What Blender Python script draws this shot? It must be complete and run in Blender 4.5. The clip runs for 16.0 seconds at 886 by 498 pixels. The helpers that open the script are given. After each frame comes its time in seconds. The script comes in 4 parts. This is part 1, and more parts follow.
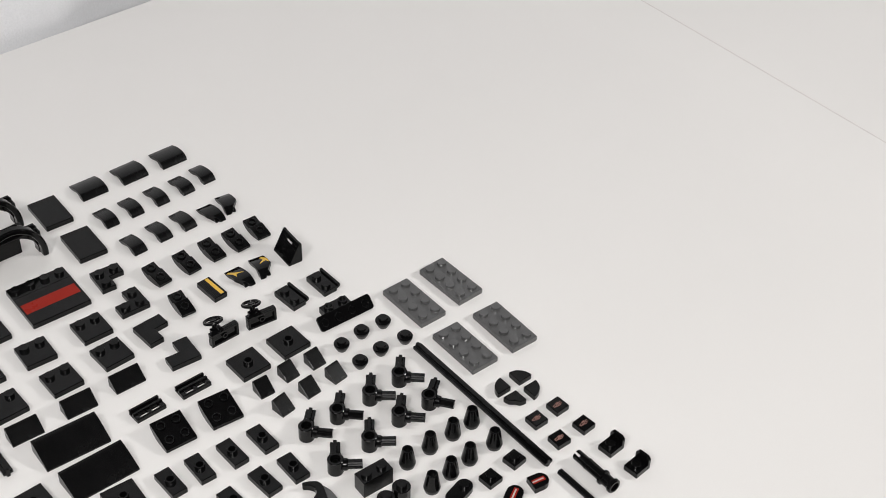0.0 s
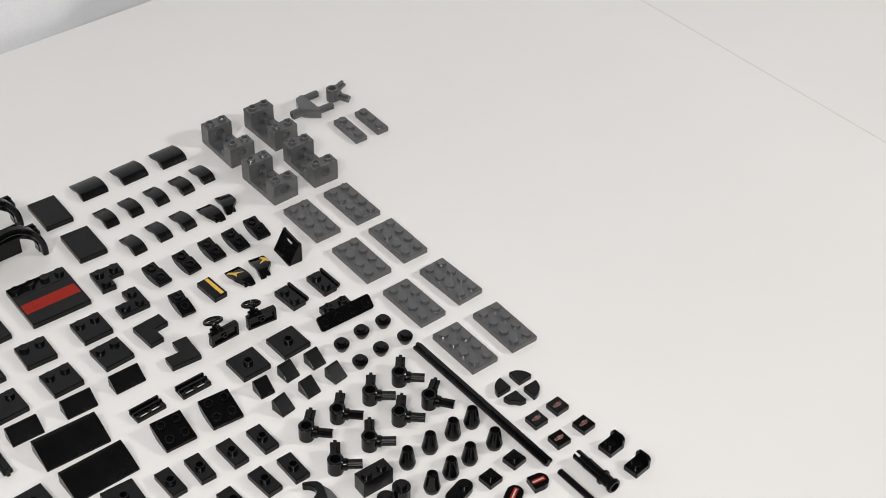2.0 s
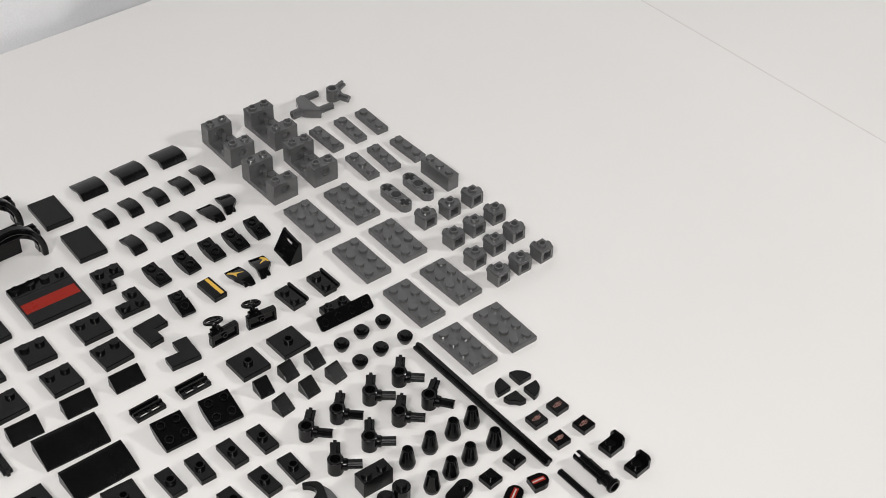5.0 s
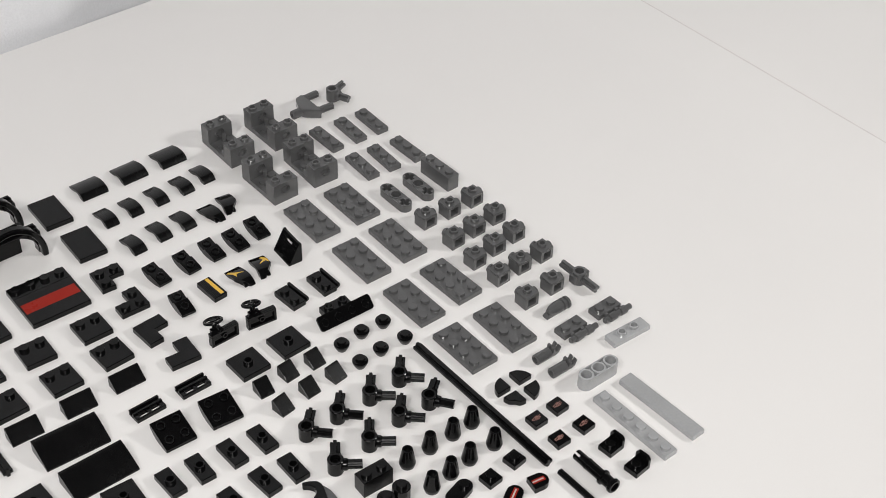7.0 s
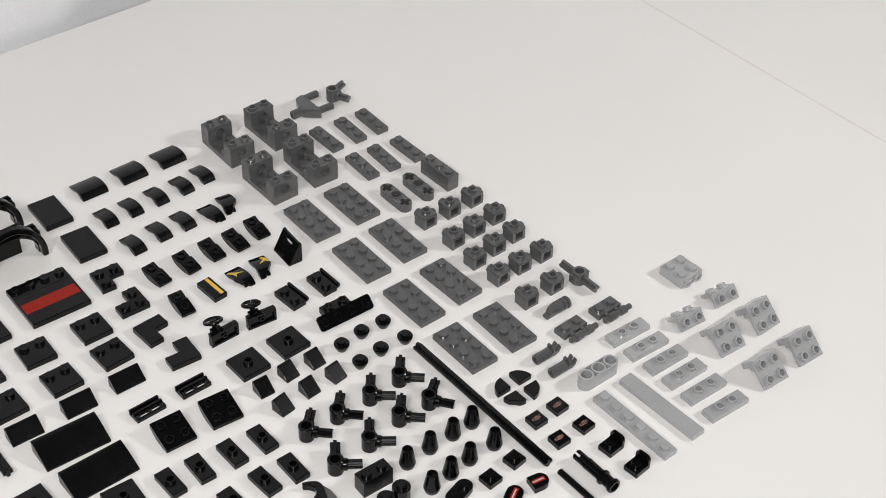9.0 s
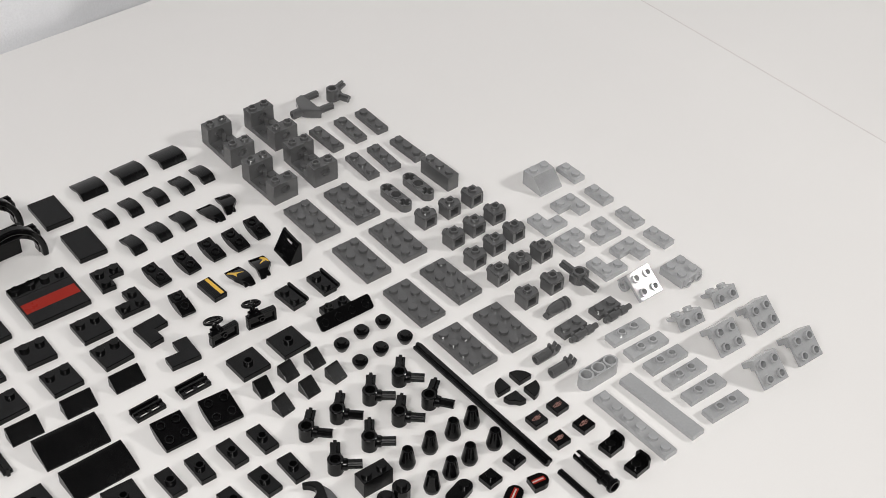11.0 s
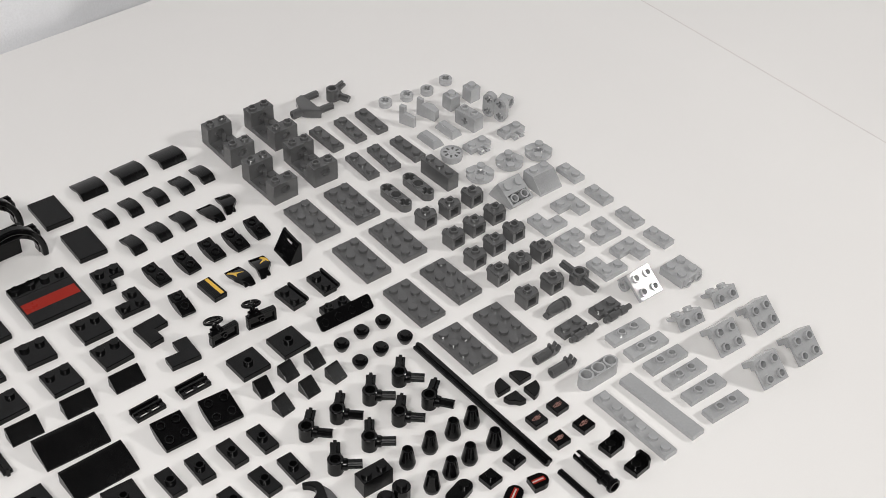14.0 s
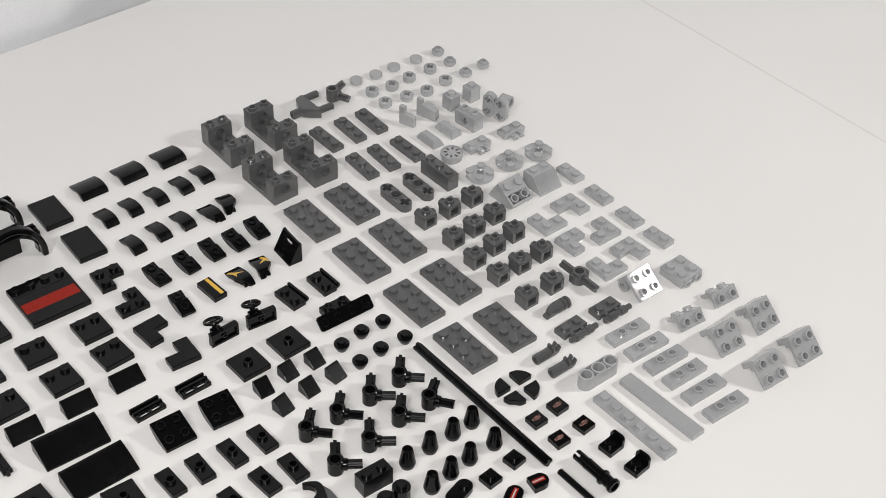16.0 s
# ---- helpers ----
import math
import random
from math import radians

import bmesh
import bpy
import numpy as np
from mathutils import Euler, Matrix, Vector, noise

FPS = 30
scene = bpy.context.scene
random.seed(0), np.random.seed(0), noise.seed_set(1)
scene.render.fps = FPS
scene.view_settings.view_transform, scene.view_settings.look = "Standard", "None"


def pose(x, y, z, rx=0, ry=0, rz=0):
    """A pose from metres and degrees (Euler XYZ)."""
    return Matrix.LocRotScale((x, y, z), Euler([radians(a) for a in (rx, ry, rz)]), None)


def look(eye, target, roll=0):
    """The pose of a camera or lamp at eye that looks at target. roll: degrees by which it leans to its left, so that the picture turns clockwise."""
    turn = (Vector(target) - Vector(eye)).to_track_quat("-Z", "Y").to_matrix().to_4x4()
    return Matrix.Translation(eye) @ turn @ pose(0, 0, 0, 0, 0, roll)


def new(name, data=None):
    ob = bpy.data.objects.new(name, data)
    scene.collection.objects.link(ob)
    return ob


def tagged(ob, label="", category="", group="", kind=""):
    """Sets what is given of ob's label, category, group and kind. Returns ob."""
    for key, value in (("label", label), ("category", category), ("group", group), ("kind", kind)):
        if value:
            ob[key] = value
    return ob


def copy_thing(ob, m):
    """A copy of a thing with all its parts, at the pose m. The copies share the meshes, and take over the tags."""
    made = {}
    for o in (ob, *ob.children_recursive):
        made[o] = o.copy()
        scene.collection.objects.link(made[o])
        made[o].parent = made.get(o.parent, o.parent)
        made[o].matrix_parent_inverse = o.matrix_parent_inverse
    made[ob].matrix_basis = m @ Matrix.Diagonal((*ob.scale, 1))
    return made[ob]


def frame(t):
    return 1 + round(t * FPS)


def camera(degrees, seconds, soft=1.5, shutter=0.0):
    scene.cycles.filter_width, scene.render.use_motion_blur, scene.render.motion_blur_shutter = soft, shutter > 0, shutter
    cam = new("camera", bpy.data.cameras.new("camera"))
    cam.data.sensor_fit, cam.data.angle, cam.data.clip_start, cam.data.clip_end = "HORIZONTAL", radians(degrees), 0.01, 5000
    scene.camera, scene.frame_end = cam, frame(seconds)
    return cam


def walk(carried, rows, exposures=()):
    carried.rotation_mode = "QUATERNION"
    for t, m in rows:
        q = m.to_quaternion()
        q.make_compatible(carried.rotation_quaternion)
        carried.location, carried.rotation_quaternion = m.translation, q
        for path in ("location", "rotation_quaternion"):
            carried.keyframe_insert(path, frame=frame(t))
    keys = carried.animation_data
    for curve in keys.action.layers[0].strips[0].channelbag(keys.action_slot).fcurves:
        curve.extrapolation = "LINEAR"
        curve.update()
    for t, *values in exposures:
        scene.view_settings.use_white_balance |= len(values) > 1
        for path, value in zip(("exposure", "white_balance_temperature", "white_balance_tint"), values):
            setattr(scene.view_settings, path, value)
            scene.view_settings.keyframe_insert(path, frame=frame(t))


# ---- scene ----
cam = camera(33.934, 16.0, soft=0.85)
EYE = pose(-0.34008, -0.50948, 0.50373, 49.5064, -1.3846, -39.2655)
walk(cam, [(0.0, EYE), (16.0, EYE)])

# ---- light: a lit white room, a lamp on the right, one behind on the left, a light bar over the camera, a broad added fill panel ----
world = bpy.data.worlds.new("room_air")
scene.world = world
world.use_nodes = True
world.node_tree.nodes["Background"].inputs[0].default_value = (1.0, 0.985, 0.97, 1)
world.node_tree.nodes["Background"].inputs[1].default_value = 0.25
scene.view_settings.exposure = 0.0
scene.cycles.blur_glossy = 0.0


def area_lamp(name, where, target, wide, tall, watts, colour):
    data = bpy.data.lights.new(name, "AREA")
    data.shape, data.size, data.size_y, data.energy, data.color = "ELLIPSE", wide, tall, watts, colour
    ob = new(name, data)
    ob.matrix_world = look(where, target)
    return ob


area_lamp("lamp_right", (0.73, -0.637, 0.5875), (0.30, 0.20, 0.0), 0.137, 0.137, 5.55, (1.0, 0.98, 0.96))
area_lamp("lamp_left", (-0.85, -0.46, 0.87), (0.0, -0.08, 0.0), 0.05, 0.16, 3.2, (1.0, 0.98, 0.96))
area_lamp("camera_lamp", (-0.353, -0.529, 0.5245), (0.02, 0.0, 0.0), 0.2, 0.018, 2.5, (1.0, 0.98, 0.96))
# unseen panel added high on the left, as soft fill only
area_lamp("ceiling_panel", (-0.90, -0.58, 1.63), (0.15, -0.20, 0.0), 1.1, 1.1, 6.8, (1.0, 0.98, 0.97))

# ---- materials ----
MM = 0.001


def noise_mix(nt, scale, detail, low, high, vector, rough=0.5):
    n = nt.nodes.new("ShaderNodeTexNoise")
    n.inputs["Scale"].default_value, n.inputs["Detail"].default_value = scale, detail
    n.inputs["Roughness"].default_value = rough
    nt.links.new(vector, n.inputs["Vector"])
    r = nt.nodes.new("ShaderNodeMapRange")
    r.inputs["To Min"].default_value, r.inputs["To Max"].default_value = low, high
    r.inputs["From Min"].default_value, r.inputs["From Max"].default_value = 0.3, 0.7
    nt.links.new(n.outputs["Fac"], r.inputs["Value"])
    return r.outputs["Result"], n.outputs["Fac"]


def material(name, colour, rough=0.3, spread=0.06, grain=900.0, blotch=40.0, bump=0.05, step=0.0002, spec=0.5, coat=0.0, metal=0.0):
    """A moulded or painted surface: colour varies at two scales, fine relief, uneven gloss."""
    m = bpy.data.materials.new(name)
    m.use_nodes = True
    nt = m.node_tree
    b = nt.nodes["Principled BSDF"]
    co = nt.nodes.new("ShaderNodeTexCoord").outputs["Object"]
    info = nt.nodes.new("ShaderNodeObjectInfo")
    big, _ = noise_mix(nt, blotch, 3, 1 - spread, 1 + spread, co)
    fine, fac = noise_mix(nt, grain, 2, 1 - spread * 0.6, 1 + spread * 0.6, co)
    each = nt.nodes.new("ShaderNodeMapRange")
    each.inputs["To Min"].default_value, each.inputs["To Max"].default_value = 1 - spread, 1 + spread
    nt.links.new(info.outputs["Random"], each.inputs["Value"])
    mul = nt.nodes.new("ShaderNodeMath")
    mul.operation = "MULTIPLY"
    nt.links.new(big, mul.inputs[0])
    nt.links.new(fine, mul.inputs[1])
    mul2 = nt.nodes.new("ShaderNodeMath")
    mul2.operation = "MULTIPLY"
    nt.links.new(mul.outputs[0], mul2.inputs[0])
    nt.links.new(each.outputs["Result"], mul2.inputs[1])
    tint = nt.nodes.new("ShaderNodeVectorMath")
    tint.operation = "SCALE"
    tint.inputs[0].default_value = colour
    nt.links.new(mul2.outputs[0], tint.inputs["Scale"])
    nt.links.new(tint.outputs["Vector"], b.inputs["Base Color"])
    ro, _ = noise_mix(nt, blotch * 2.2, 3, rough * 0.85, rough * 1.2, co)
    nt.links.new(ro, b.inputs["Roughness"])
    b.inputs["Metallic"].default_value = metal
    b.inputs["Specular IOR Level"].default_value = spec
    b.inputs["Coat Weight"].default_value = coat
    if bump:
        bp = nt.nodes.new("ShaderNodeBump")
        bp.inputs["Strength"].default_value, bp.inputs["Distance"].default_value = bump, step
        nt.links.new(fac, bp.inputs["Height"])
        nt.links.new(bp.outputs["Normal"], b.inputs["Normal"])
    return m


BLACK = material("black_plastic", (0.0035, 0.0035, 0.0037), 0.075, 0.10, bump=0.008, spec=0.23)
SATIN = material("black_satin_plastic", (0.0035, 0.0035, 0.0037), 0.24, 0.12, bump=0.02, spec=0.27)
DARK = material("dark_grey_plastic", (0.086, 0.086, 0.087), 0.065, 0.05, bump=0.006)
LIGHT = material("light_grey_plastic", (0.362, 0.367, 0.372), 0.055, 0.05, bump=0.006, spec=0.75)
# real grain in the bump; the wide colour spread paints its sparkle as flecks
ROUGH_LIGHT = material("light_grey_grained_plastic", (0.36, 0.365, 0.37), 0.22, 0.2, grain=2400, bump=0.9, step=0.0006, spec=0.8)
RED = material("red_print", (0.265, 0.014, 0.007), 0.3, 0.04, spec=0.14)
YELLOW = material("yellow_print", (0.68, 0.42, 0.05), 0.2, 0.04)
WHITE = material("white_print", (0.46, 0.42, 0.40), 0.3, 0.03)
COPPER = material("copper_print", (0.34, 0.17, 0.14), 0.3, 0.2, grain=1500)
TABLE = material("white_laminate", (0.80, 0.785, 0.77), 0.42, 0.012, grain=1400, blotch=5, bump=0.06, step=0.0001)
GROOVE = material("joint_filler", (0.50, 0.44, 0.42), 0.6, 0.08, blotch=60)
CLOTH = material("white_cloth", (0.74, 0.745, 0.765), 0.85, 0.04, grain=700, blotch=22, bump=0.5, step=0.0005, spec=0.2)
WALLPAINT = material("white_wall_paint", (0.24, 0.24, 0.24), 0.7, 0.02, grain=300, blotch=3, bump=0.1)
FLOOR = material("grey_floor", (0.36, 0.34, 0.32), 0.5, 0.06, grain=200, blotch=4)


# ---- mesh helpers, in millimetres ----
def mesh_of(name, bm, mat, smooth=True):
    for v in bm.verts:
        v.co *= MM
    bmesh.ops.recalc_face_normals(bm, faces=bm.faces)
    if smooth:
        # round what is round; keep large flats flat beside their narrow bevels
        for f in bm.faces:
            f.smooth = True
        size = {f: f.calc_area() for f in bm.faces}
        for e in bm.edges:
            if len(e.link_faces) == 2:
                a, b = (size[f] for f in e.link_faces)
                turn = e.calc_face_angle(0)
                e.smooth = not (turn > radians(21) or (turn > radians(3) and max(a, b) > 3.5 * min(a, b)))
    me = bpy.data.meshes.new(name)
    bm.to_mesh(me)
    bm.free()
    me.materials.append(mat)
    return me


def part(name, bm, mat, parent=None, label="", smooth=True):
    ob = new(name, mesh_of(name, bm, mat, smooth))
    if parent:
        ob.parent = parent
    return tagged(ob, label)


def again(ob, x, y, z=0.0, m=None):
    """Another part on the same mesh, at x, y, z millimetres on the same parent."""
    o = new(ob.name.split(".")[0], ob.data)
    o.parent = ob.parent
    o.matrix_basis = Matrix.Translation((x * MM, y * MM, z * MM)) @ (m or Matrix())
    return o


def block(x0, x1, y0, y1, z0, z1, bevel=0.3, bm=None):
    return prism([(x0, y0), (x1, y0), (x1, y1), (x0, y1)], z0, z1, "z", bevel, bm)


def prism(points, a, b, axis="z", bevel=0.3, bm=None):
    """A polygon drawn out from a to b along an axis; points are (x, y), (x, z) or (y, z)."""
    out = bm or bmesh.new()
    s = bmesh.new()
    place = {"z": lambda p, h: (p[0], p[1], h), "y": lambda p, h: (p[0], h, p[1]), "x": lambda p, h: (h, p[0], p[1])}[axis]
    lo = [s.verts.new(place(p, a)) for p in points]
    hi = [s.verts.new(place(p, b)) for p in points]
    s.faces.new(lo)
    s.faces.new(hi)
    for i in range(len(points)):
        j = (i + 1) % len(points)
        s.faces.new((lo[i], lo[j], hi[j], hi[i]))
    bmesh.ops.recalc_face_normals(s, faces=s.faces)
    if bevel:
        sharp = [e for e in s.edges if e.calc_face_angle(0) > radians(32)]
        bmesh.ops.bevel(s, geom=sharp, offset=bevel, segments=2, profile=0.5, affect="EDGES", clamp_overlap=True)
    join(out, s)
    return out


def join(out, s):
    made = {v: out.verts.new(v.co) for v in s.verts}
    for f in s.faces:
        try:
            out.faces.new([made[v] for v in f.verts])
        except ValueError:
            pass
    s.free()


def lathe(profile, seg=28, m=None, bm=None):
    """Turns a profile of (radius, height) about z, then moves it by m (millimetres)."""
    out = bm or bmesh.new()
    m = m or Matrix()
    rings = []
    for r, z in profile:
        if r < 1e-6:
            rings.append([out.verts.new(m @ Vector((0, 0, z)))])
        else:
            rings.append([out.verts.new(m @ Vector((r * math.cos(2 * math.pi * i / seg), r * math.sin(2 * math.pi * i / seg), z))) for i in range(seg)])
    for p, q in zip(rings, rings[1:]):
        for i in range(seg):
            j = (i + 1) % seg
            if len(p) == 1 and len(q) == 1:
                continue
            if len(p) == 1:
                out.faces.new((p[0], q[j], q[i]))
            elif len(q) == 1:
                out.faces.new((p[i], p[j], q[0]))
            else:
                out.faces.new((p[i], p[j], q[j], q[i]))
    return out


def at(x, y, z, rx=0, ry=0, rz=0):
    return pose(x, y, z, rx, ry, rz)


def cross(a, b):
    """Outline of a plus-shaped hole: half width a, half length b."""
    def r(th):
        th = abs((th + math.pi / 4) % (math.pi / 2) - math.pi / 4)
        return b / math.cos(th) if b * math.tan(th) <= a else a / math.sin(th)
    return r


def circle(radius):
    return lambda th: radius


def rect(x0, x1, y0, y1):
    def r(th):
        c, s = math.cos(th), math.sin(th)
        d = []
        if abs(c) > 1e-6:
            d.append((x1 if c > 0 else x0) / c)
        if abs(s) > 1e-6:
            d.append((y1 if s > 0 else y0) / s)
        return min(d)
    return r


def box_corners(x0, x1, y0, y1):
    return [math.atan2(y, x) for x in (x0, x1) for y in (y0, y1)]


def cross_corners(a, b):
    e = math.atan2(a, b)
    return [k * math.pi / 2 + d for k in range(4) for d in (-e, e, math.pi / 4)]


def holed(outer, inner, z0, z1, m=None, seg=48, bm=None, floor_at=None, corners=()):
    """A plate with a hole; outer and inner give the radius at an angle. floor_at closes the hole at that height."""
    out = bm or bmesh.new()
    m = m or Matrix()
    exact = sorted(a % (2 * math.pi) for a in corners)
    ang = [2 * math.pi * (i + 0.5) / seg for i in range(seg)]
    ang = sorted([a for a in ang if all(abs(a - e) > 0.02 for e in exact)] + exact)
    seg = len(ang)

    def ring(f, z):
        return [out.verts.new(m @ Vector((f(t) * math.cos(t), f(t) * math.sin(t), z))) for t in ang]
    ob_, ot, ib, it = ring(outer, z0), ring(outer, z1), ring(inner, z0 if floor_at is None else floor_at), ring(inner, z1)
    for i in range(seg):
        j = (i + 1) % seg
        out.faces.new((ob_[i], ob_[j], ot[j], ot[i]))
        out.faces.new((ot[i], ot[j], it[j], it[i]))
        out.faces.new((it[i], it[j], ib[j], ib[i]))
        if floor_at is None:
            out.faces.new((ib[i], ib[j], ob_[j], ob_[i]))
    if floor_at is not None:
        out.faces.new(ib)
        out.faces.new(list(reversed(ob_)))
    return out


# ---- the table, the backdrop and the room ----
def build_room():
    top = part("table_top", block(-900, 311.8, -1000, 254, -22, 0, 0.2), TABLE)
    tagged(top, "smooth white laminate table top strewn with sorted toy bricks", "table", kind="structure")
    leaf = part("table_leaf", block(312.2, 1100, -1000, 254, -22, 0, 0.2), TABLE)
    tagged(leaf, "smooth white laminate table leaf butted against the other", "table", kind="structure")
    fill = part("trim", block(311.7, 312.3, -1000, 253, -3, -0.12, 0), GROOVE)
    tagged(fill, "thin brownish joint line between two white table leaves", "trim", kind="structure")
    # hanging cloth behind the table, with soft folds
    bm = bmesh.new()
    n, k = 400, 60
    grid = []
    for i in range(n + 1):
        row = []
        x = -900 + 2000 * i / n
        for j in range(k + 1):
            z = -740 + 1500 * j / k
            fold = 0.5 * math.sin(x / 23.0 + 0.9) + 0.8 * noise.noise(Vector((x / 80.0, z / 160.0, 0.3)))
            ease = min(1.0, max(0.0, (x + 22) / 80.0))
            row.append(bm.verts.new((x, 263 + fold + 24.0 * ease * ease * (3 - 2 * ease), z)))
        grid.append(row)
    for i in range(n):
        for j in range(k):
            bm.faces.new((grid[i][j], grid[i + 1][j], grid[i + 1][j + 1], grid[i][j + 1]))
    cloth = part("backdrop", bm, CLOTH)
    tagged(cloth, "pale grey-white woven cloth hanging behind the table", "cloth", kind="structure")
    for s, (x, y) in enumerate(((-700, -900), (980, -900), (-700, 180), (980, 180))):
        leg = part("table_leg", block(x - 25, x + 25, y - 25, y + 25, -740, -22, 3), TABLE)
        tagged(leg, "square white table leg standing on the floor", "table leg", group="legs under the table")
    tagged(part("floor", block(-2000, 2200, -2200, 1400, -780, -740, 0), FLOOR), "plain grey floor of the room", "floor", kind="structure")
    for nm, b in (("wall_north", (-2000, 2200, 1400, 1500)), ("wall_south", (-2000, 2200, -2300, -2200)), ("wall_west", (-2100, -2000, -2300, 1500)), ("wall_east", (2200, 2300, -2300, 1500))):
        tagged(part(nm, block(*b, -780, 1780, 0), WALLPAINT), "plain white painted wall of the room", "wall", kind="structure")
    tagged(part("ceiling", block(-2100, 2300, -2300, 1500, 1780, 1830, 0), WALLPAINT), "plain white painted ceiling", "ceiling", kind="structure")


build_room()


# ---- toy brick parts ----
STUD = [(0, 1.75), (2.26, 1.75), (2.36, 1.71), (2.4, 1.6), (2.4, -0.05)]
HOLLOW = [(0, 0.03), (1.58, 0.03), (1.58, 1.6), (1.66, 1.75), (2.3, 1.75), (2.4, 1.65), (2.4, -0.05)]
OPEN = [(1.6, -0.05), (1.6, 1.6), (1.68, 1.75), (2.3, 1.75), (2.4, 1.65), (2.4, -0.05)]
STUD_MESH = {}


def studs(parent, mat, spots, z, hollow=False, m=None):
    """Studs on a body, each a part of its own on a shared mesh: full, hollow or (2) open over a hole in the body."""
    key = (mat.name, int(hollow))
    if key not in STUD_MESH:
        STUD_MESH[key] = mesh_of("stud", lathe((STUD, HOLLOW, OPEN)[int(hollow)], 24), mat)
    for x, y in spots:
        ob = new("stud", STUD_MESH[key])
        ob.parent = parent
        ob.matrix_basis = (m or Matrix()) @ Matrix.Translation((x * MM, y * MM, z * MM))


def grid_spots(nx, ny):
    return [((i - (nx - 1) / 2) * 8, (j - (ny - 1) / 2) * 8) for i in range(nx) for j in range(ny)]


def thing(name, label, category, group):
    return tagged(new(name), label, category, group)


def pierced(cells, z0, z1, depth, bm=None):
    """A flat body made of cells (hole centre x, y and the cell's x0, x1, y0, y1), each with a round blind hole."""
    bm = bm or bmesh.new()
    own = bmesh.new()
    for cx, cy, x0, x1, y0, y1 in cells:
        box = (x0 - cx, x1 - cx, y0 - cy, y1 - cy)
        holed(rect(*box), circle(1.6), z0, z1, at(cx, cy, 0), 32, own, z1 - depth, box_corners(*box))
    own.normal_update()
    xs, ys = (min(c[2] for c in cells), max(c[3] for c in cells)), (min(c[4] for c in cells), max(c[5] for c in cells))

    def outer(p):
        return min(abs(p.x - xs[0]), abs(p.x - xs[1]), abs(p.y - ys[0]), abs(p.y - ys[1])) < 1e-3
    # drop the walls between neighbouring cells, then round the outer edges
    seams = [f for f in own.faces if abs(f.normal.z) < 0.1 and not outer(f.calc_center_median()) and all(math.hypot(f.calc_center_median().x - c[0], f.calc_center_median().y - c[1]) > 2.2 for c in cells)]
    bmesh.ops.delete(own, geom=seams, context="FACES")
    rim = [e for e in own.edges if len(e.link_faces) == 2 and e.calc_face_angle(0) > 1.2 and outer((e.verts[0].co + e.verts[1].co) / 2)]
    bmesh.ops.bevel(own, geom=rim, offset=0.3, segments=2, profile=0.5, affect="EDGES", clamp_overlap=True)
    join(bm, own)
    return bm


def plate(name, label, category, group, mat, nx, ny, h=3.2, spots=None, hollow=False):
    t = thing(name, label, category, group)
    x, y = nx * 4 - 0.1, ny * 4 - 0.1
    if hollow:
        ends = [-x] + [(p[0] + q[0]) / 2 for p, q in zip(spots, spots[1:])] + [x]
        part("body", pierced([(p[0], p[1], ends[i], ends[i + 1], -y, y) for i, p in enumerate(spots)], 0, h, h - 0.3), mat, t)
    else:
        part("body", block(-x, x, -y, y, 0, h, 0.3), mat, t)
    studs(t, mat, grid_spots(nx, ny) if spots is None else spots, h, 2 if hollow else 0)
    return t


CORNERS = {"far": (1, 1), "left": (-1, 1), "near": (-1, -1), "right": (1, -1)}


def corner_outline(missing):
    a = 7.9
    mx, my = CORNERS[missing]
    ring = [(-a, -a), (a, -a), (a, a), (-a, a)]
    out = []
    for x, y in ring:
        if x * mx > 0 and y * my > 0:
            # keep the ring's winding
            notch = [(x, 0), (0, 0), (0, y)]
            out += notch if mx * my > 0 else notch[::-1]
        else:
            out.append((x, y))
    return out


def corner_plate(name, label, group, mat, missing, with_studs=True):
    t = thing(name, label, "corner plate" if with_studs else "corner tile", group)
    part("body", prism(corner_outline(missing), 0, 3.2, "z", 0.3), mat, t)
    if with_studs:
        mx, my = CORNERS[missing]
        studs(t, mat, [(x, y) for x, y in grid_spots(2, 2) if not (x * mx > 0 and y * my > 0)], 3.2)
    return t


BACK = [(8.2, 1.0), (6.0, 1.9), (4.0, 2.6), (1.5, 3.25), (-1.0, 3.65), (-3.2, 3.7), (-5.0, 3.35), (-6.5, 2.55), (-7.6, 1.5), (-8.2, 0.75)]


def back_curve(steps=3):
    """The back of a curved slope, far lip to near foot, as one smooth line through BACK."""
    out = []
    for i in range(len(BACK) - 1):
        p0, p1, p2, p3 = (Vector(BACK[min(max(i + k, 0), len(BACK) - 1)]) for k in (-1, 0, 1, 2))
        for j in range(steps):
            u = j / steps
            v = 0.5 * (2 * p1 + (p2 - p0) * u + (2 * p0 - 5 * p1 + 4 * p2 - p3) * u * u + (3 * p1 - p0 - 3 * p2 + p3) * u ** 3)
            out.append((v.x, v.y))
    return out + [BACK[-1]]


def curve_profile(l):
    """Side of a curved slope: thin far lip, crown nearer the front, stepped notch below."""
    half = l / 2
    k = half / 8.2
    pts = [(half, 0.2)] + [(y * k, z) for y, z in back_curve()]
    return pts + [(-half, 0), (-4.6, 0), (-3.6, 0.9), (-1.6, 1.95), (0.4, 1.7), (2.4, 0.8), (5.0, 0.1)]


def curved_slope(w, group, l=16.4):
    t = thing("curved_slope", "glossy black plastic curved slope brick lying on the table", "curved slope", group)
    part("body", prism(curve_profile(l), -w / 2 + 0.1, w / 2 - 0.1, "x", 0.2), SATIN, t)
    return t


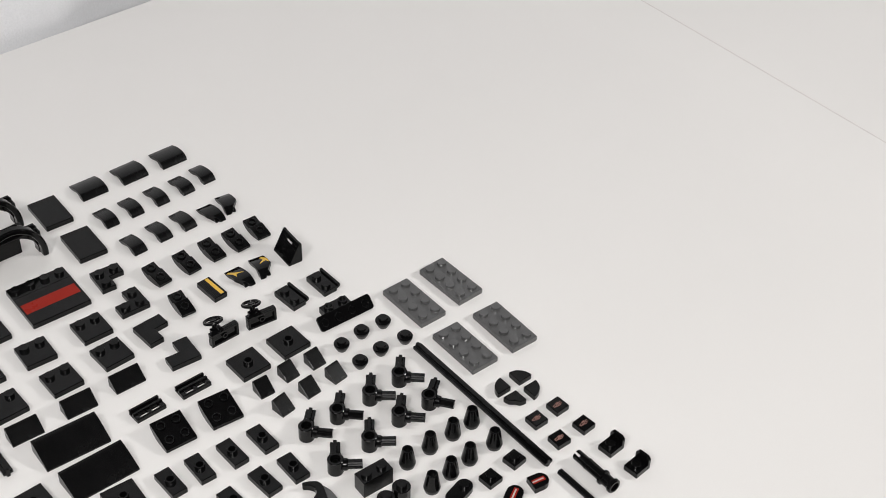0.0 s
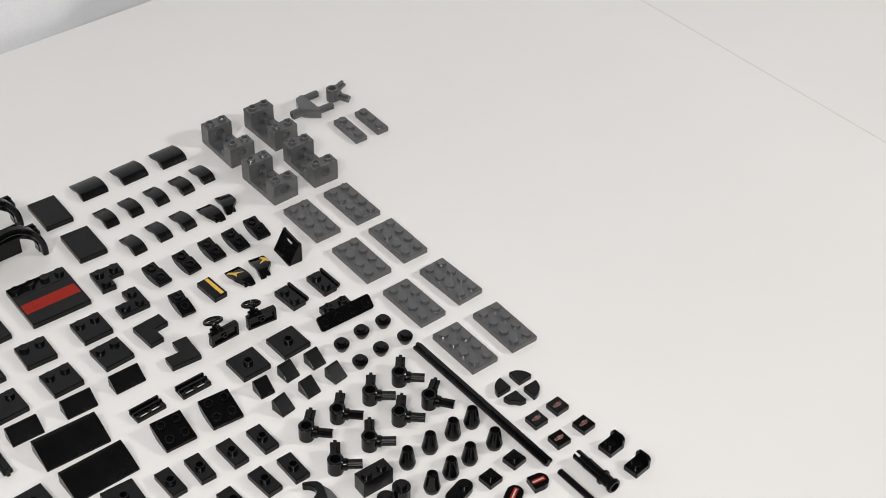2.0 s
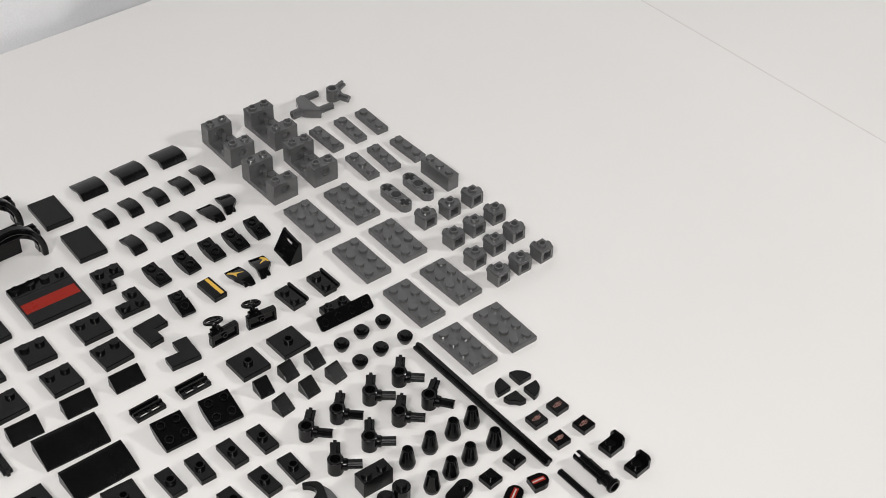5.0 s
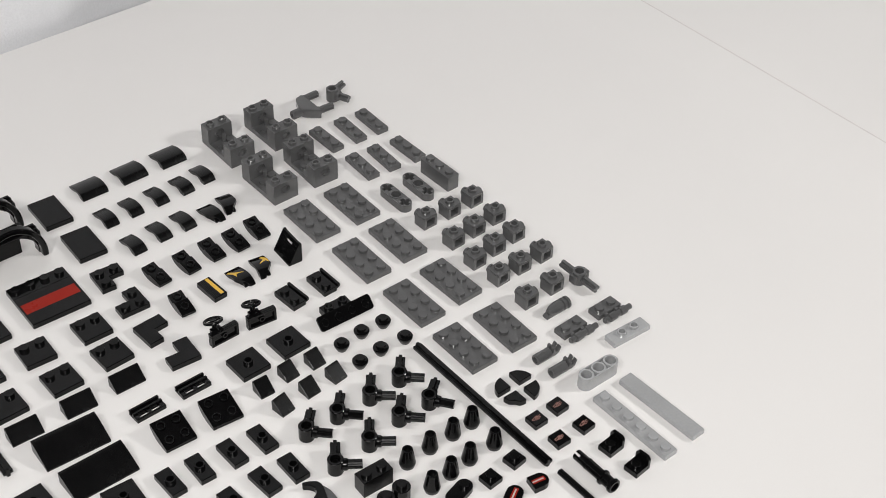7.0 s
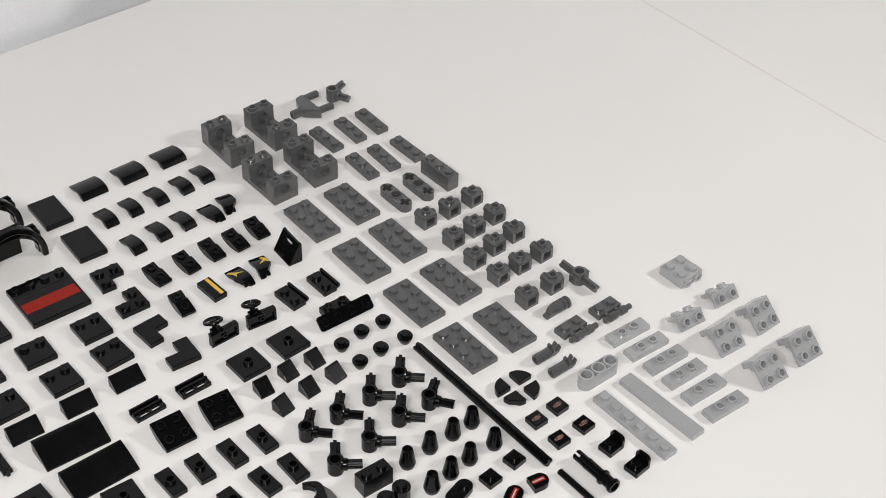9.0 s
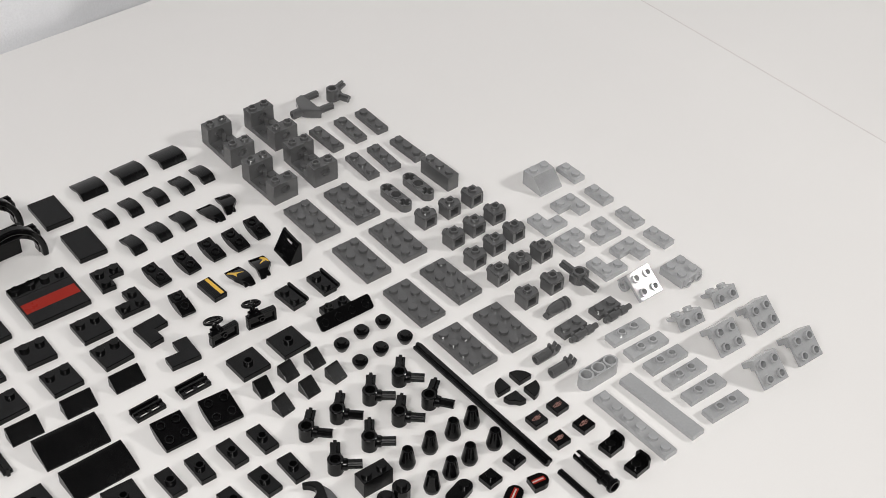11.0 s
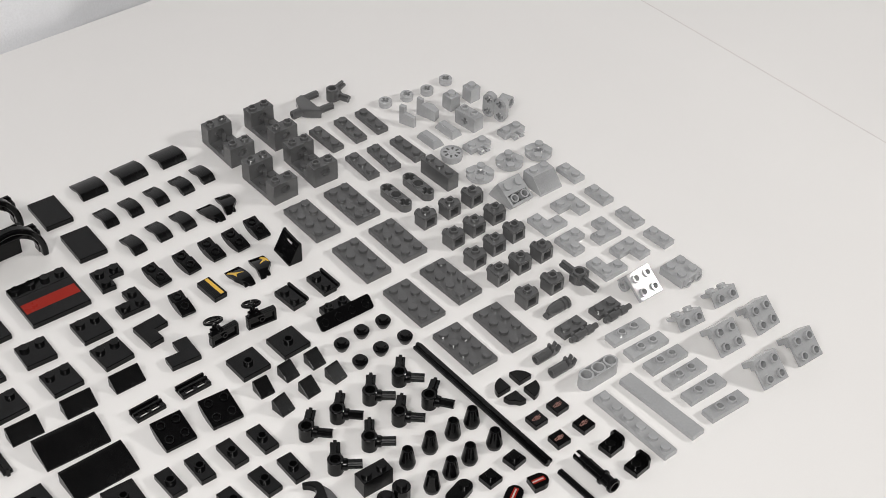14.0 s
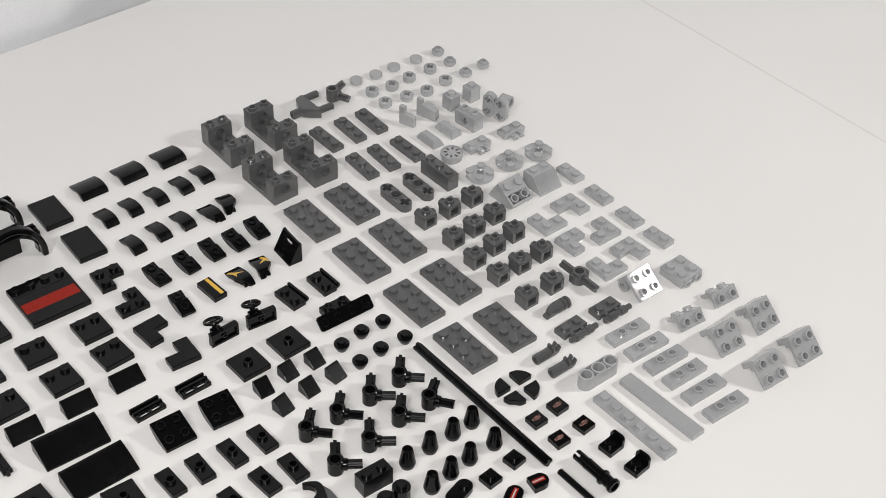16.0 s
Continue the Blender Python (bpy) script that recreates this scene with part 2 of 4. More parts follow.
def inverted_curve(nx, group):
    t = thing("inverted_curved_slope", "black plastic inverted curved slope with low open studs", "curved slope", group)
    w = nx * 4 - 0.1
    if nx == 1:
        prof = [(7.9, 3.0), (7.9, 4.9), (1.8, 3.7), (0.7, 5.0), (-7.9, 3.0), (-7.9, 1.3), (-4.0, 0.3), (0, 0), (3.0, 0.3), (5.6, 1.3)]
        seats = [(4.6, 4.2, -11), (-3.6, 4.0, -13)]
    else:
        prof = [(7.9, 4.2), (7.9, 6.4), (-7.9, 2.6), (-7.9, 0.6), (-5.0, 0), (0, 0), (3.0, 0.6), (5.6, 2.0)]
        seats = [(4.2, 5.5, -13.5), (-3.8, 3.6, -13.5)]
    part("body", prism(prof, -w, w, "x", 0.2), BLACK, t)
    for x in [(i - (nx - 1) / 2) * 8 for i in range(nx)]:
        for y, z, a in seats:
            bm = bmesh.new()
            m = at(x, y, z, -a, 0, 0)
            lathe([(0, 0.05), (1.4, 0.05), (1.42, 0.5), (1.55, 0.8), (1.75, 0.95), (1.95, 0.98), (2.15, 0.88), (2.32, 0.6), (2.4, 0.2), (2.4, -0.3)], 24, m, bm)
            part("stud_rim", bm, BLACK, t)
    return t


def notch_slope(side, printed):
    """Low curved slope with one near corner cut away on a slant; side is +1 or -1."""
    label = "black curved corner slope with a yellow printed flash" if printed else "black plastic curved slope with a cut-away corner"
    t = thing("corner_slope", label, "curved slope", "printed corner slopes" if printed else "corner slopes")
    bm = prism(curve_profile(16.4), -4.4, 4.4, "x", 0.2)
    geom = list(bm.verts) + list(bm.edges) + list(bm.faces)
    cut = bmesh.ops.bisect_plane(bm, geom=geom, plane_co=(1.6 * side, -8.2, 0), plane_no=(-0.73 * side, -0.68, 0), clear_outer=True)
    bmesh.ops.holes_fill(bm, edges=[e for e in bm.edges if e.is_boundary])
    part("body", bm, BLACK, t)
    # thin spur left standing beside the cut
    part("spur", prism([(-7.4, 0), (-7.4, 0.9), (-6.4, 1.8), (-2.0, 2.6), (-1.0, 0)], min(side * -1.5, side * 0.1), max(side * -1.5, side * 0.1), "x", 0.2), BLACK, t)
    if printed:
        # a swallow-shaped flash: a broad wing, a tail and two spikes, lying on the curved back
        strokes = [((-4.0, 5.6), (-1.3, 2.0), 0.95, 1.1), ((-1.6, 2.5), (2.9, 0.7), 1.0, 0.08), ((-1.7, 2.6), (-2.2, -0.8), 1.2, 0.12)]
        if side < 0:
            strokes = [((1.9, 6.3), (3.2, 2.4), 1.0, 1.2), ((2.9, 3.4), (3.9, -0.4), 1.0, 0.3), ((3.2, 2.8), (-1.3, -0.1), 1.1, 0.08)]
        bm = bmesh.new()
        for k, (a, b, wa, wb) in enumerate(strokes):
            across = Vector((b[1] - a[1], a[0] - b[0])).normalized()
            rows = []
            for i in range(9):
                c = Vector(a).lerp(Vector(b), i / 8)
                w = across * (wa + (wb - wa) * i / 8)
                rows.append([bm.verts.new((p.x, p.y, back_height(p.y) + 0.06 + 0.004 * k)) for p in (c - w, c, c + w)])
            for p, q in zip(rows, rows[1:]):
                for i in range(2):
                    bm.faces.new((p[i], p[i + 1], q[i + 1], q[i]))
        part("printed_flash", bm, YELLOW, t, "yellow printed flash")
    return t


def back_height(y):
    """Height of the curved slope's back, between the points of its side."""
    pts = sorted(back_curve())
    for (a, za), (b, zb) in zip(pts, pts[1:]):
        if a <= y <= b:
            return za + (zb - za) * (y - a) / (b - a)
    return 1.0


def red_tile():
    t = thing("plate", "large black plate with four studs and a red stripe", "plate", "black plates")
    part("body", block(-15.9, 15.9, -15.9, 15.9, 0, 3.2, 0.35), BLACK, t)
    studs(t, BLACK, [(x, 12) for x in (-12, -4, 4, 12)], 3.2)
    part("printed_stripe", block(-15.0, 14.6, -7.2, 0.6, 3.19, 3.215, 0), RED, t, "red printed stripe")
    part("ridge", block(-15.9, 15.9, 6.6, 7.0, 3.1, 3.35, 0.05), BLACK, t)
    return t


def wedge(w, l, h, low, group, name, label, curved=False):
    """Slope: high along its far edge, low along the near edge."""
    t = thing(name, label, "slope", group)
    a = l / 2 - 0.1
    pts = [(-a, 0), (-a, low)]
    if curved:
        pts += [(-a + 2 * a * u, low + (h - low) * v) for u, v in ((0.14, 0.2), (0.28, 0.385), (0.42, 0.55), (0.55, 0.69), (0.67, 0.805), (0.78, 0.89), (0.87, 0.95), (0.94, 0.985), (1.0, 1.0))]
    else:
        pts += [(a - 1.9, h - 0.65), (a - 1.2, h - 0.12), (a - 0.6, h), (a - 0.15, h - 0.15), (a, h - 0.6)]
    pts += [(a, 0)]
    part("body", prism(pts, -w / 2 + 0.1, w / 2 - 0.1, "x", 0.3 if curved else 0.12), SATIN, t)
    return t


def grille():
    t = thing("grille_tile", "black plastic grille tile with two long slots", "tile", "black tiles")
    part("base", block(-7.9, 7.9, -0.4, 3.9, 0, 1.2, 0.2), BLACK, t)
    for y0, y1, z0, z1 in ((-3.9, -2.9, 0, 2.5), (-0.5, 1.0, 1.15, 3.2), (2.6, 3.9, 1.15, 3.2)):
        part("bar", block(-7.9, 7.9, y0, y1, z0, z1, 0.25), BLACK, t)
    for x0, x1 in ((-7.9, -5.6), (-0.9, 0.9), (5.6, 7.9)):
        part("bridge", block(x0, x1, -3.0, -0.35, 0, 2.3, 0.15), BLACK, t)
    return t


def hub(mat, label, group, reach=1.0):
    """Upright pin socket with two axles at right angles."""
    t = thing("axle_hub", label, "connector", group)
    part("socket", lathe([(2.45, 8.2), (3.4, 8.2), (3.75, 7.9), (3.75, 0.3), (3.5, 0), (2.45, 0), (2.45, 8.2)], 32), mat, t)
    for ang in (-41, 49):
        bm = bmesh.new()
        ax = [(a, b) for a, b in ((-2.35, -0.85), (-0.85, -0.85), (-0.85, -2.35), (0.85, -2.35), (0.85, -0.85), (2.35, -0.85), (2.35, 0.85), (0.85, 0.85), (0.85, 2.35), (-0.85, 2.35), (-0.85, 0.85), (-2.35, 0.85))]
        prism(ax, 3.0, (12.2 if ang < 0 else 12.6) * reach, "x", 0.25, bm)
        lathe([(2.9, 3.0), (2.9, 5.2), (2.5, 5.6), (0, 5.6)], 20, at(0, 0, 0, 0, 90, 0), bm)
        bm.transform(at(0, 0, 4.2 if ang < 0 else 4.6, 0, 0, ang))
        part("axle", bm, mat, t)
    return t


def cone():
    t = thing("nozzle_cone", "glossy black plastic cone with an open top", "cone", "black cones")
    part("shell", lathe([(0, 8.2), (1.7, 8.2), (1.75, 11.0), (1.9, 11.2), (2.3, 11.2), (2.5, 10.95), (2.62, 10.3), (3.1, 7.6), (3.55, 5.0), (3.9, 3.0), (3.95, 2.5), (3.85, 2.0), (3.4, 0.3), (3.15, 0), (0, 0)], 32), BLACK, t)
    return t


def round_plate(mat, group, label, hollow=False):
    t = thing("round_plate", label, "round plate", group)
    if hollow:
        part("body", lathe([(0, 0), (2.9, 0), (3.1, 0.2), (3.1, 1.1), (3.8, 1.3), (3.95, 1.5), (3.95, 2.95), (3.7, 3.2), (0, 3.2)], 32), mat, t)
        studs(t, mat, [(0, 0)], 3.2, True)
    else:
        part("body", lathe([(0, 0), (2.3, 0), (2.5, 0.2), (3.2, 1.6), (3.75, 2.9), (3.97, 3.7), (3.97, 4.3), (3.8, 4.6), (3.3, 4.75), (0, 4.8)], 32), mat, t)
        studs(t, mat, [(0, 0)], 4.6)
    return t


def round_tile():
    t = thing("round_tile", "light grey plastic round tile with a plain top", "round tile", "round grey tiles")
    part("body", lathe([(0, 0), (3.2, 0), (3.2, 0.9), (3.95, 1.0), (3.95, 2.95), (3.7, 3.2), (0, 3.2)], 32), LIGHT, t)
    return t


def bush():
    t = thing("axle_bush", "light grey plastic half bush with a cross-shaped hole", "bush", "grey bushes")
    bm = holed(circle(3.7), cross(0.95, 2.45), 0, 4.0, floor_at=0.5, corners=cross_corners(0.95, 2.45))
    lathe([(3.7, 0.2), (4.0, 0.4), (4.0, 1.4), (3.6, 1.7), (3.6, 2.4), (4.0, 2.7), (4.0, 3.7), (3.72, 3.98)], 32, None, bm)
    part("collar", bm, LIGHT, t)
    return t


def quarter(cut=False):
    t = thing("quarter_tile", "black plastic quarter-round tile", "tile", "quarter-round tiles")
    pts = [(-3.9, -3.9)] + [(-3.9 + 7.8 * math.cos(a), -3.9 + 7.8 * math.sin(a)) for a in [math.pi / 2 * i / 10 for i in range(11)]]
    if cut:
        pts = pts[:5] + [(-0.2, 1.9), (0.4, 0.4), (1.9, -0.2)] + pts[8:]
    part("body", prism(pts, 0, 3.2, "z", 0.25), BLACK, t)
    return t


def printed_tile():
    t = thing("printed_tile", "small black square tile with a reddish printed scrawl", "tile", "printed square tiles")
    part("body", block(-3.9, 3.9, -3.9, 3.9, 0, 3.2, 0.3), BLACK, t)
    bm = bmesh.new()
    for x, y, w, h, a in ((-2.0, -0.5, 1.5, 0.4, 0), (-1.9, 0.5, 1.3, 0.35, 12), (-2.6, 0.0, 0.35, 1.0, 0), (-0.7, 0.0, 0.45, 2.5, -24), (0.2, 0.1, 0.45, 2.5, -24), (0.1, 0.9, 2.0, 0.35, 6), (1.6, 0.5, 1.9, 0.4, 14), (1.5, -0.3, 1.5, 0.4, -10), (0.5, -1.0, 1.3, 0.35, 6)):
        block(-w / 2, w / 2, -h / 2, h / 2, 3.19, 3.22, 0, s := bmesh.new())
        s.transform(at(x, y, 0, 0, 0, a))
        join(bm, s)
    part("printed_scrawl", bm, COPPER, t, "reddish printed scrawl")
    return t


def bracket_small():
    t = thing("bracket", "small black stud plate with an upright flange", "bracket", "small black brackets")
    part("body", block(-3.9, 3.9, -3.9, 3.9, 0, 3.2, 0.25), BLACK, t)
    studs(t, BLACK, [(0, 0)], 3.2)
    pts = [(-3.9, 0), (3.9, 0), (3.9, 6.2), (2.6, 7.8), (-2.6, 7.8), (-3.9, 6.2)]
    part("flange", prism(pts, 3.92, 5.6, "x", 0.25), BLACK, t)
    return t


def prongs(r, a, b, gap, m, bm):
    """A split pin end: two half-round prongs from a to b along z, with a slot between them."""
    for side in (-1, 1):
        arc = [(r * math.cos(c), r * math.sin(c)) for c in [math.asin(gap / r) + (math.pi - 2 * math.asin(gap / r)) * i / 10 for i in range(11)]]
        s = prism([(x, y * side) for x, y in arc], a, b, "z", 0.2)
        s.transform(m)
        join(bm, s)
    return bm


def rod(name, label, category, profile, mat, seg=24, group="", split=None):
    """Lying turned bar along y; the profile runs from its near end to the far end."""
    t = thing(name, label, category, group)
    r = max(p[0] for p in profile)
    m = at(0, 0, r, -90, 0, 0)
    part("shaft", lathe(profile, seg, m), mat, t)
    if split:
        part("split_end", prongs(split[0], split[1], split[2], 0.55, m @ at(0, 0, 0, 0, 0, 60), bmesh.new()), mat, t)
    return t


def long_axle(length):
    t = thing("long_axle", "long black plastic cross axle lying on the table", "axle", "long black axles")
    a, b = 0.9, 2.4
    ax = [(-b, -a), (-a, -a), (-a, -b), (a, -b), (a, -a), (b, -a), (b, a), (a, a), (a, b), (-a, b), (-a, a), (-b, a)]
    bm = prism(ax, -length / 2, length / 2, "y", 0.3)
    bm.transform(at(0, 0, 2.4))
    part("shaft", bm, BLACK, t)
    return t


def round_print():
    t = thing("round_end_tile", "black round-ended tile with a red and white stripe", "tile", "striped round-ended tiles")
    pts = [(-4, -3.9), (1.0, -3.9)] + [(1.0 + 3.9 * math.cos(a), 3.9 * math.sin(a)) for a in [-math.pi / 2 + math.pi * i / 10 for i in range(1, 10)]] + [(1.0, 3.9), (-4, 3.9)]
    part("body", prism(pts, 0, 3.4, "z", 0.3), BLACK, t)
    part("printed_stripe", block(-3.3, 3.2, -1.15, 1.15, 3.39, 3.425, 0), RED, t, "red printed stripe")
    part("printed_line", block(-3.3, 2.6, -0.38, 0.38, 3.42, 3.45, 0), WHITE, t, "white printed line")
    return t


def round_brick():
    t = thing("round_brick", "black plastic round brick with one stud", "round brick", "black round bricks")
    part("body", lathe([(0, 0), (3.5, 0), (3.6, 0.9), (4.25, 1.5), (4.25, 8.2), (3.9, 8.6), (0, 8.6)], 12), BLACK, t)
    studs(t, BLACK, [(0, 0)], 8.6)
    return t


def oval_plate():
    t = thing("round_end_plate", "black plate with rounded ends and one stud", "plate", "black plates")
    pts = [(8 * sx + 3.9 * math.cos(a), 3.9 * math.sin(a)) for sx, lo in ((0.5, -math.pi / 2), (-0.5, math.pi / 2)) for a in [lo + math.pi * i / 10 for i in range(11)]]
    part("body", prism(pts, 0, 3.2, "z", 0.3), BLACK, t)
    studs(t, BLACK, [(4, 0)], 3.2)
    return t


def claw():
    t = thing("claw", "black plastic curved claw with a thin blade", "claw", "black claws")
    part("body", prism([(-0.2, -0.3), (0.5, 1.2), (3.8, -0.2), (6.4, -2.2), (7.2, -4.6), (6.4, -8.0), (4.6, -13.0), (2.8, -20.0), (-2.6, -20.0), (-1.2, -12.0), (-0.3, -9.0), (2.8, -7.2), (3.4, -4.5), (2.2, -2.4)], 0, 3.6, "z", 0.4), BLACK, t)
    part("blade", prism([(6.6, -3.4), (8.0, -5.2), (9.0, -9.0), (8.7, -15.6), (6.8, -22.0), (2.9, -20.5), (4.7, -13.0), (6.5, -8.0), (7.3, -4.8)], 0, 1.8, "z", 0.25), DARK, t, "dark grey thin blade")
    return t


def wheel_stand():
    """A small plate on its side, underside out, with a steering wheel on a post."""
    t = thing("steering_stand", "black plate on its side with a small steering wheel", "steering wheel", "steering wheels")
    part("back", block(-7.9, 7.9, -0.4, 1.6, 0, 7.9, 0.2), BLACK, t)
    for b in ((-7.9, 7.9, -1.6, -0.35, 0, 1.4), (-7.9, 7.9, -1.6, -0.35, 6.5, 7.9), (-7.9, -6.6, -1.6, -0.35, 1.35, 6.55), (6.6, 7.9, -1.6, -0.35, 1.35, 6.55)):
        part("rim_wall", block(*b, 0.15), BLACK, t)
    part("tube", lathe([(0.9, 0), (0.9, 1.1), (1.6, 1.1), (1.6, 0)], 20, at(0, -0.35, 4, 90, 0, 0)), BLACK, t)
    bm = lathe([(1.5, -4.2), (1.5, 4.4), (0, 4.4)], 20, at(-3.0, 2.9, 8.2, -10, 0, 0))
    part("post", bm, BLACK, t)
    block(-5.4, 0.2, 1.5, 4.4, 3.4, 7.4, 0.3, bm := bmesh.new())
    part("clip", bm, BLACK, t)
    part("steering_wheel", wheel_mesh(), BLACK, t, "small black steering wheel")
    return t


def wheel_mesh():
    bm = bmesh.new()
    m = at(-3.4, 3.4, 12.2, -24, 4, 0)
    ring = [(4.3 + 0.85 * math.cos(a), 0.8 * math.sin(a)) for a in [2 * math.pi * i / 10 for i in range(11)]]
    lathe(ring, 30, m, bm)
    lathe([(0, -0.9), (1.5, -0.9), (1.5, 0.5), (0, 0.7)], 20, m, bm)
    for a in (0, 90, 180, 270):
        s = block(1.2, 4.2, -0.55, 0.55, -0.5, 0.3, 0.1)
        s.transform(m @ at(0, 0, 0, 0, 0, a))
        join(bm, s)
    return bm


def tent_piece():
    t = thing("windscreen_slope", "black triangular hollow slope with a slot window", "slope", "black slopes")
    bm = bmesh.new()

    def slab(s0, s1, y0, y1):
        a, b = (-3.9 + 6.6 * s0, 12.2 * s0), (-3.9 + 6.6 * s1, 12.2 * s1)
        prism([a, (a[0] + 1.2, a[1]), (b[0] + 1.2, b[1]), b], y0, y1, "y", 0.1, bm)
    slab(0, 0.68, -8.1, 8.1)
    slab(0.675, 0.84, -8.1, -3.0)
    slab(0.675, 0.84, 2.6, 8.1)
    slab(0.835, 1.0, -8.1, 8.1)
    part("leaning_face", bm, BLACK, t)
    for y0, y1 in ((-8.15, -6.6), (6.6, 8.15)):
        part("gable", prism([(-3.6, 0), (4.3, 0), (4.3, 11.6), (4.0, 12.3), (3.4, 12.6), (2.8, 12.3)], y0, y1, "y", 0.2), BLACK, t)
    return t


def rail_plate():
    t = thing("rail_plate", "black two-stud plate with a rail along one edge", "plate", "rail plates")
    part("body", block(-5.0, 3.0, -7.9, 7.9, 0, 3.2, 0.25), BLACK, t)
    studs(t, BLACK, [(-1.2, -4), (-1.2, 4)], 3.2)
    part("rail_foot", block(2.9, 5.0, -7.0, 7.0, 0.8, 2.2, 0.15), BLACK, t)
    part("rail", block(3.5, 5.0, -7.9, 7.9, 2.1, 4.2, 0.25), BLACK, t)
    return t


def bumper():
    t = thing("bumper_bracket", "black long plate on edge with two studs behind", "bracket", "black brackets")
    lean = at(0, -4.3, 1.3, -45, 0, 0)
    r = 1.6
    rim = [(sx * (15.9 - r) + r * math.cos(c + k * math.pi / 8), 4 + sz * (4 - r) + r * math.sin(c + k * math.pi / 8))
           for sx, sz, c in ((1, 1, 0), (-1, 1, math.pi / 2), (-1, -1, math.pi), (1, -1, 1.5 * math.pi)) for k in range(5)]
    bm = prism(rim, 0, 1.8, "y", 0.25)
    bm.transform(lean)
    part("panel", bm, BLACK, t)
    part("ledge", prism([(-0.5, 0), (10.0, 0), (10.0, 4.0), (3.4, 4.0)], -8.6, 7.2, "x", 0.3), BLACK, t)
    studs(t, BLACK, [(-4.9, 6.5), (3.4, 6.5)], 4.0, True)
    for x in (-12, -4, 4, 12):
        part("tube_rim", lathe([(0, -1.2), (1.5, -1.2), (1.5, 0.35), (1.65, 0.5), (2.2, 0.5), (2.35, 0.3), (2.35, -0.1)], 20, lean @ at(x, 0, 4, 90, 0, 0)), BLACK, t)
    return t


def yellow_tile():
    t = thing("striped_tile", "black ribbed tile with a yellow printed stripe", "tile", "black tiles")
    part("body", block(-3.9, 3.9, -7.9, 7.9, 0, 3.2, 0.3), BLACK, t)
    part("printed_stripe", block(0.6, 2.6, -7.0, 7.3, 3.19, 3.22, 0), YELLOW, t, "yellow printed stripe")
    for i in range(4):
        x = -3.0 + i * 0.8
        part("rib", block(x, x + 0.4, -7.0, 7.2, 3.15, 3.4, 0.08), BLACK, t)
    return t


def wheel_arch():
    t = thing("wheel_arch", "glossy black plastic wheel arch with studs on top", "wheel arch", "wheel arches")

    def band(wide, high, thick, rise=2.6, n=28):
        over = [(1 + wide * math.cos(math.pi * i / n), rise + high * math.sin(math.pi * i / n)) for i in range(n + 1)]
        under = [(1 + (wide - thick) * math.cos(math.pi * i / n), rise + (high - thick) * math.sin(math.pi * i / n)) for i in range(n, -1, -1)]
        return [(1 + wide, 0)] + over + [(1 - wide, 0), (1 - wide + thick, 0)] + under + [(1 + wide - thick, 0)]
    part("arch", prism(band(19.2, 22.0, 3.4), -0.4, 4.4, "y", 0.9), BLACK, t)
    part("lining", prism(band(18.8, 15.6, 3.2), 4.3, 9.4, "y", 0.1), BLACK, t)
    part("inner_wall", block(-17.2, 9.4, 9.4, 11.2, 0.4, 15.4, 0.2), BLACK, t)
    part("top_plate", block(-11.2, 11.9, 3.1, 11.9, 15.4, 18.3, 0.3), BLACK, t)
    for x0, x1 in ((12.0, 18.7), (-18.2, -11.3)):
        part("end_plate", block(x0, x1, 3.1, 11.9, 11.4, 14.3, 0.3), BLACK, t)
    studs(t, BLACK, [(-8.7, 7.6), (-0.7, 7.6), (7.3, 7.6)], 18.3, True)
    studs(t, BLACK, [(15.9, 6.6), (-15.3, 6.6)], 14.3, True)
    return t


# ---- dark grey pieces ----
def wheel_brick():
    """Axle brick: two tall ends with pin holes and a low middle."""
    t = thing("axle_brick", "dark grey tall-ended brick with pin holes and studs", "brick", "dark grey axle bricks")
    part("base", block(-7.88, 7.88, -8.15, 8.15, 0, 3.2, 0.1), DARK, t)
    for y0, y1 in ((-15.88, -8.1), (8.1, 15.88)):
        bm = bmesh.new()
        m = at(0, y1, 8.0, 90, 0, 0)
        holed(rect(-7.88, 7.88, -8.0, 4.8), circle(2.45), 0, y1 - y0, m, 48, bm, corners=box_corners(-7.88, 7.88, -8.0, 4.8))
        ring = [(2.45, y1 - y0 + 0.01), (3.1, y1 - y0 + 0.01), (3.1, y1 - y0 + 0.35), (2.75, y1 - y0 + 0.35), (2.45, y1 - y0 + 0.01)]
        lathe(ring, 28, m, bm)
        lathe([(2.45, -0.01), (3.1, -0.01), (3.1, -0.35), (2.75, -0.35), (2.45, -0.01)], 28, m, bm)
        part("end_block", bm, DARK, t)
        part("hole_floor", lathe([(0, 0), (1.6, 0), (1.7, 0.25), (2.46, 0.25)], 24, at(0, y0 + 1.3, 8.0, 90, 0, 0)), DARK, t)
        c = (y0 + y1) / 2
        studs(t, DARK, [(-4, c), (4, c)], 12.8, True)
    studs(t, DARK, [(-3.6, 1.0), (4.0, 4.0)], 3.2)
    part("inner_peg", lathe([(0, 4.2), (1.3, 4.2), (1.5, 4.0), (1.5, -0.1)], 20, at(1.0, 6.0, 3.2)), DARK, t)
    return t


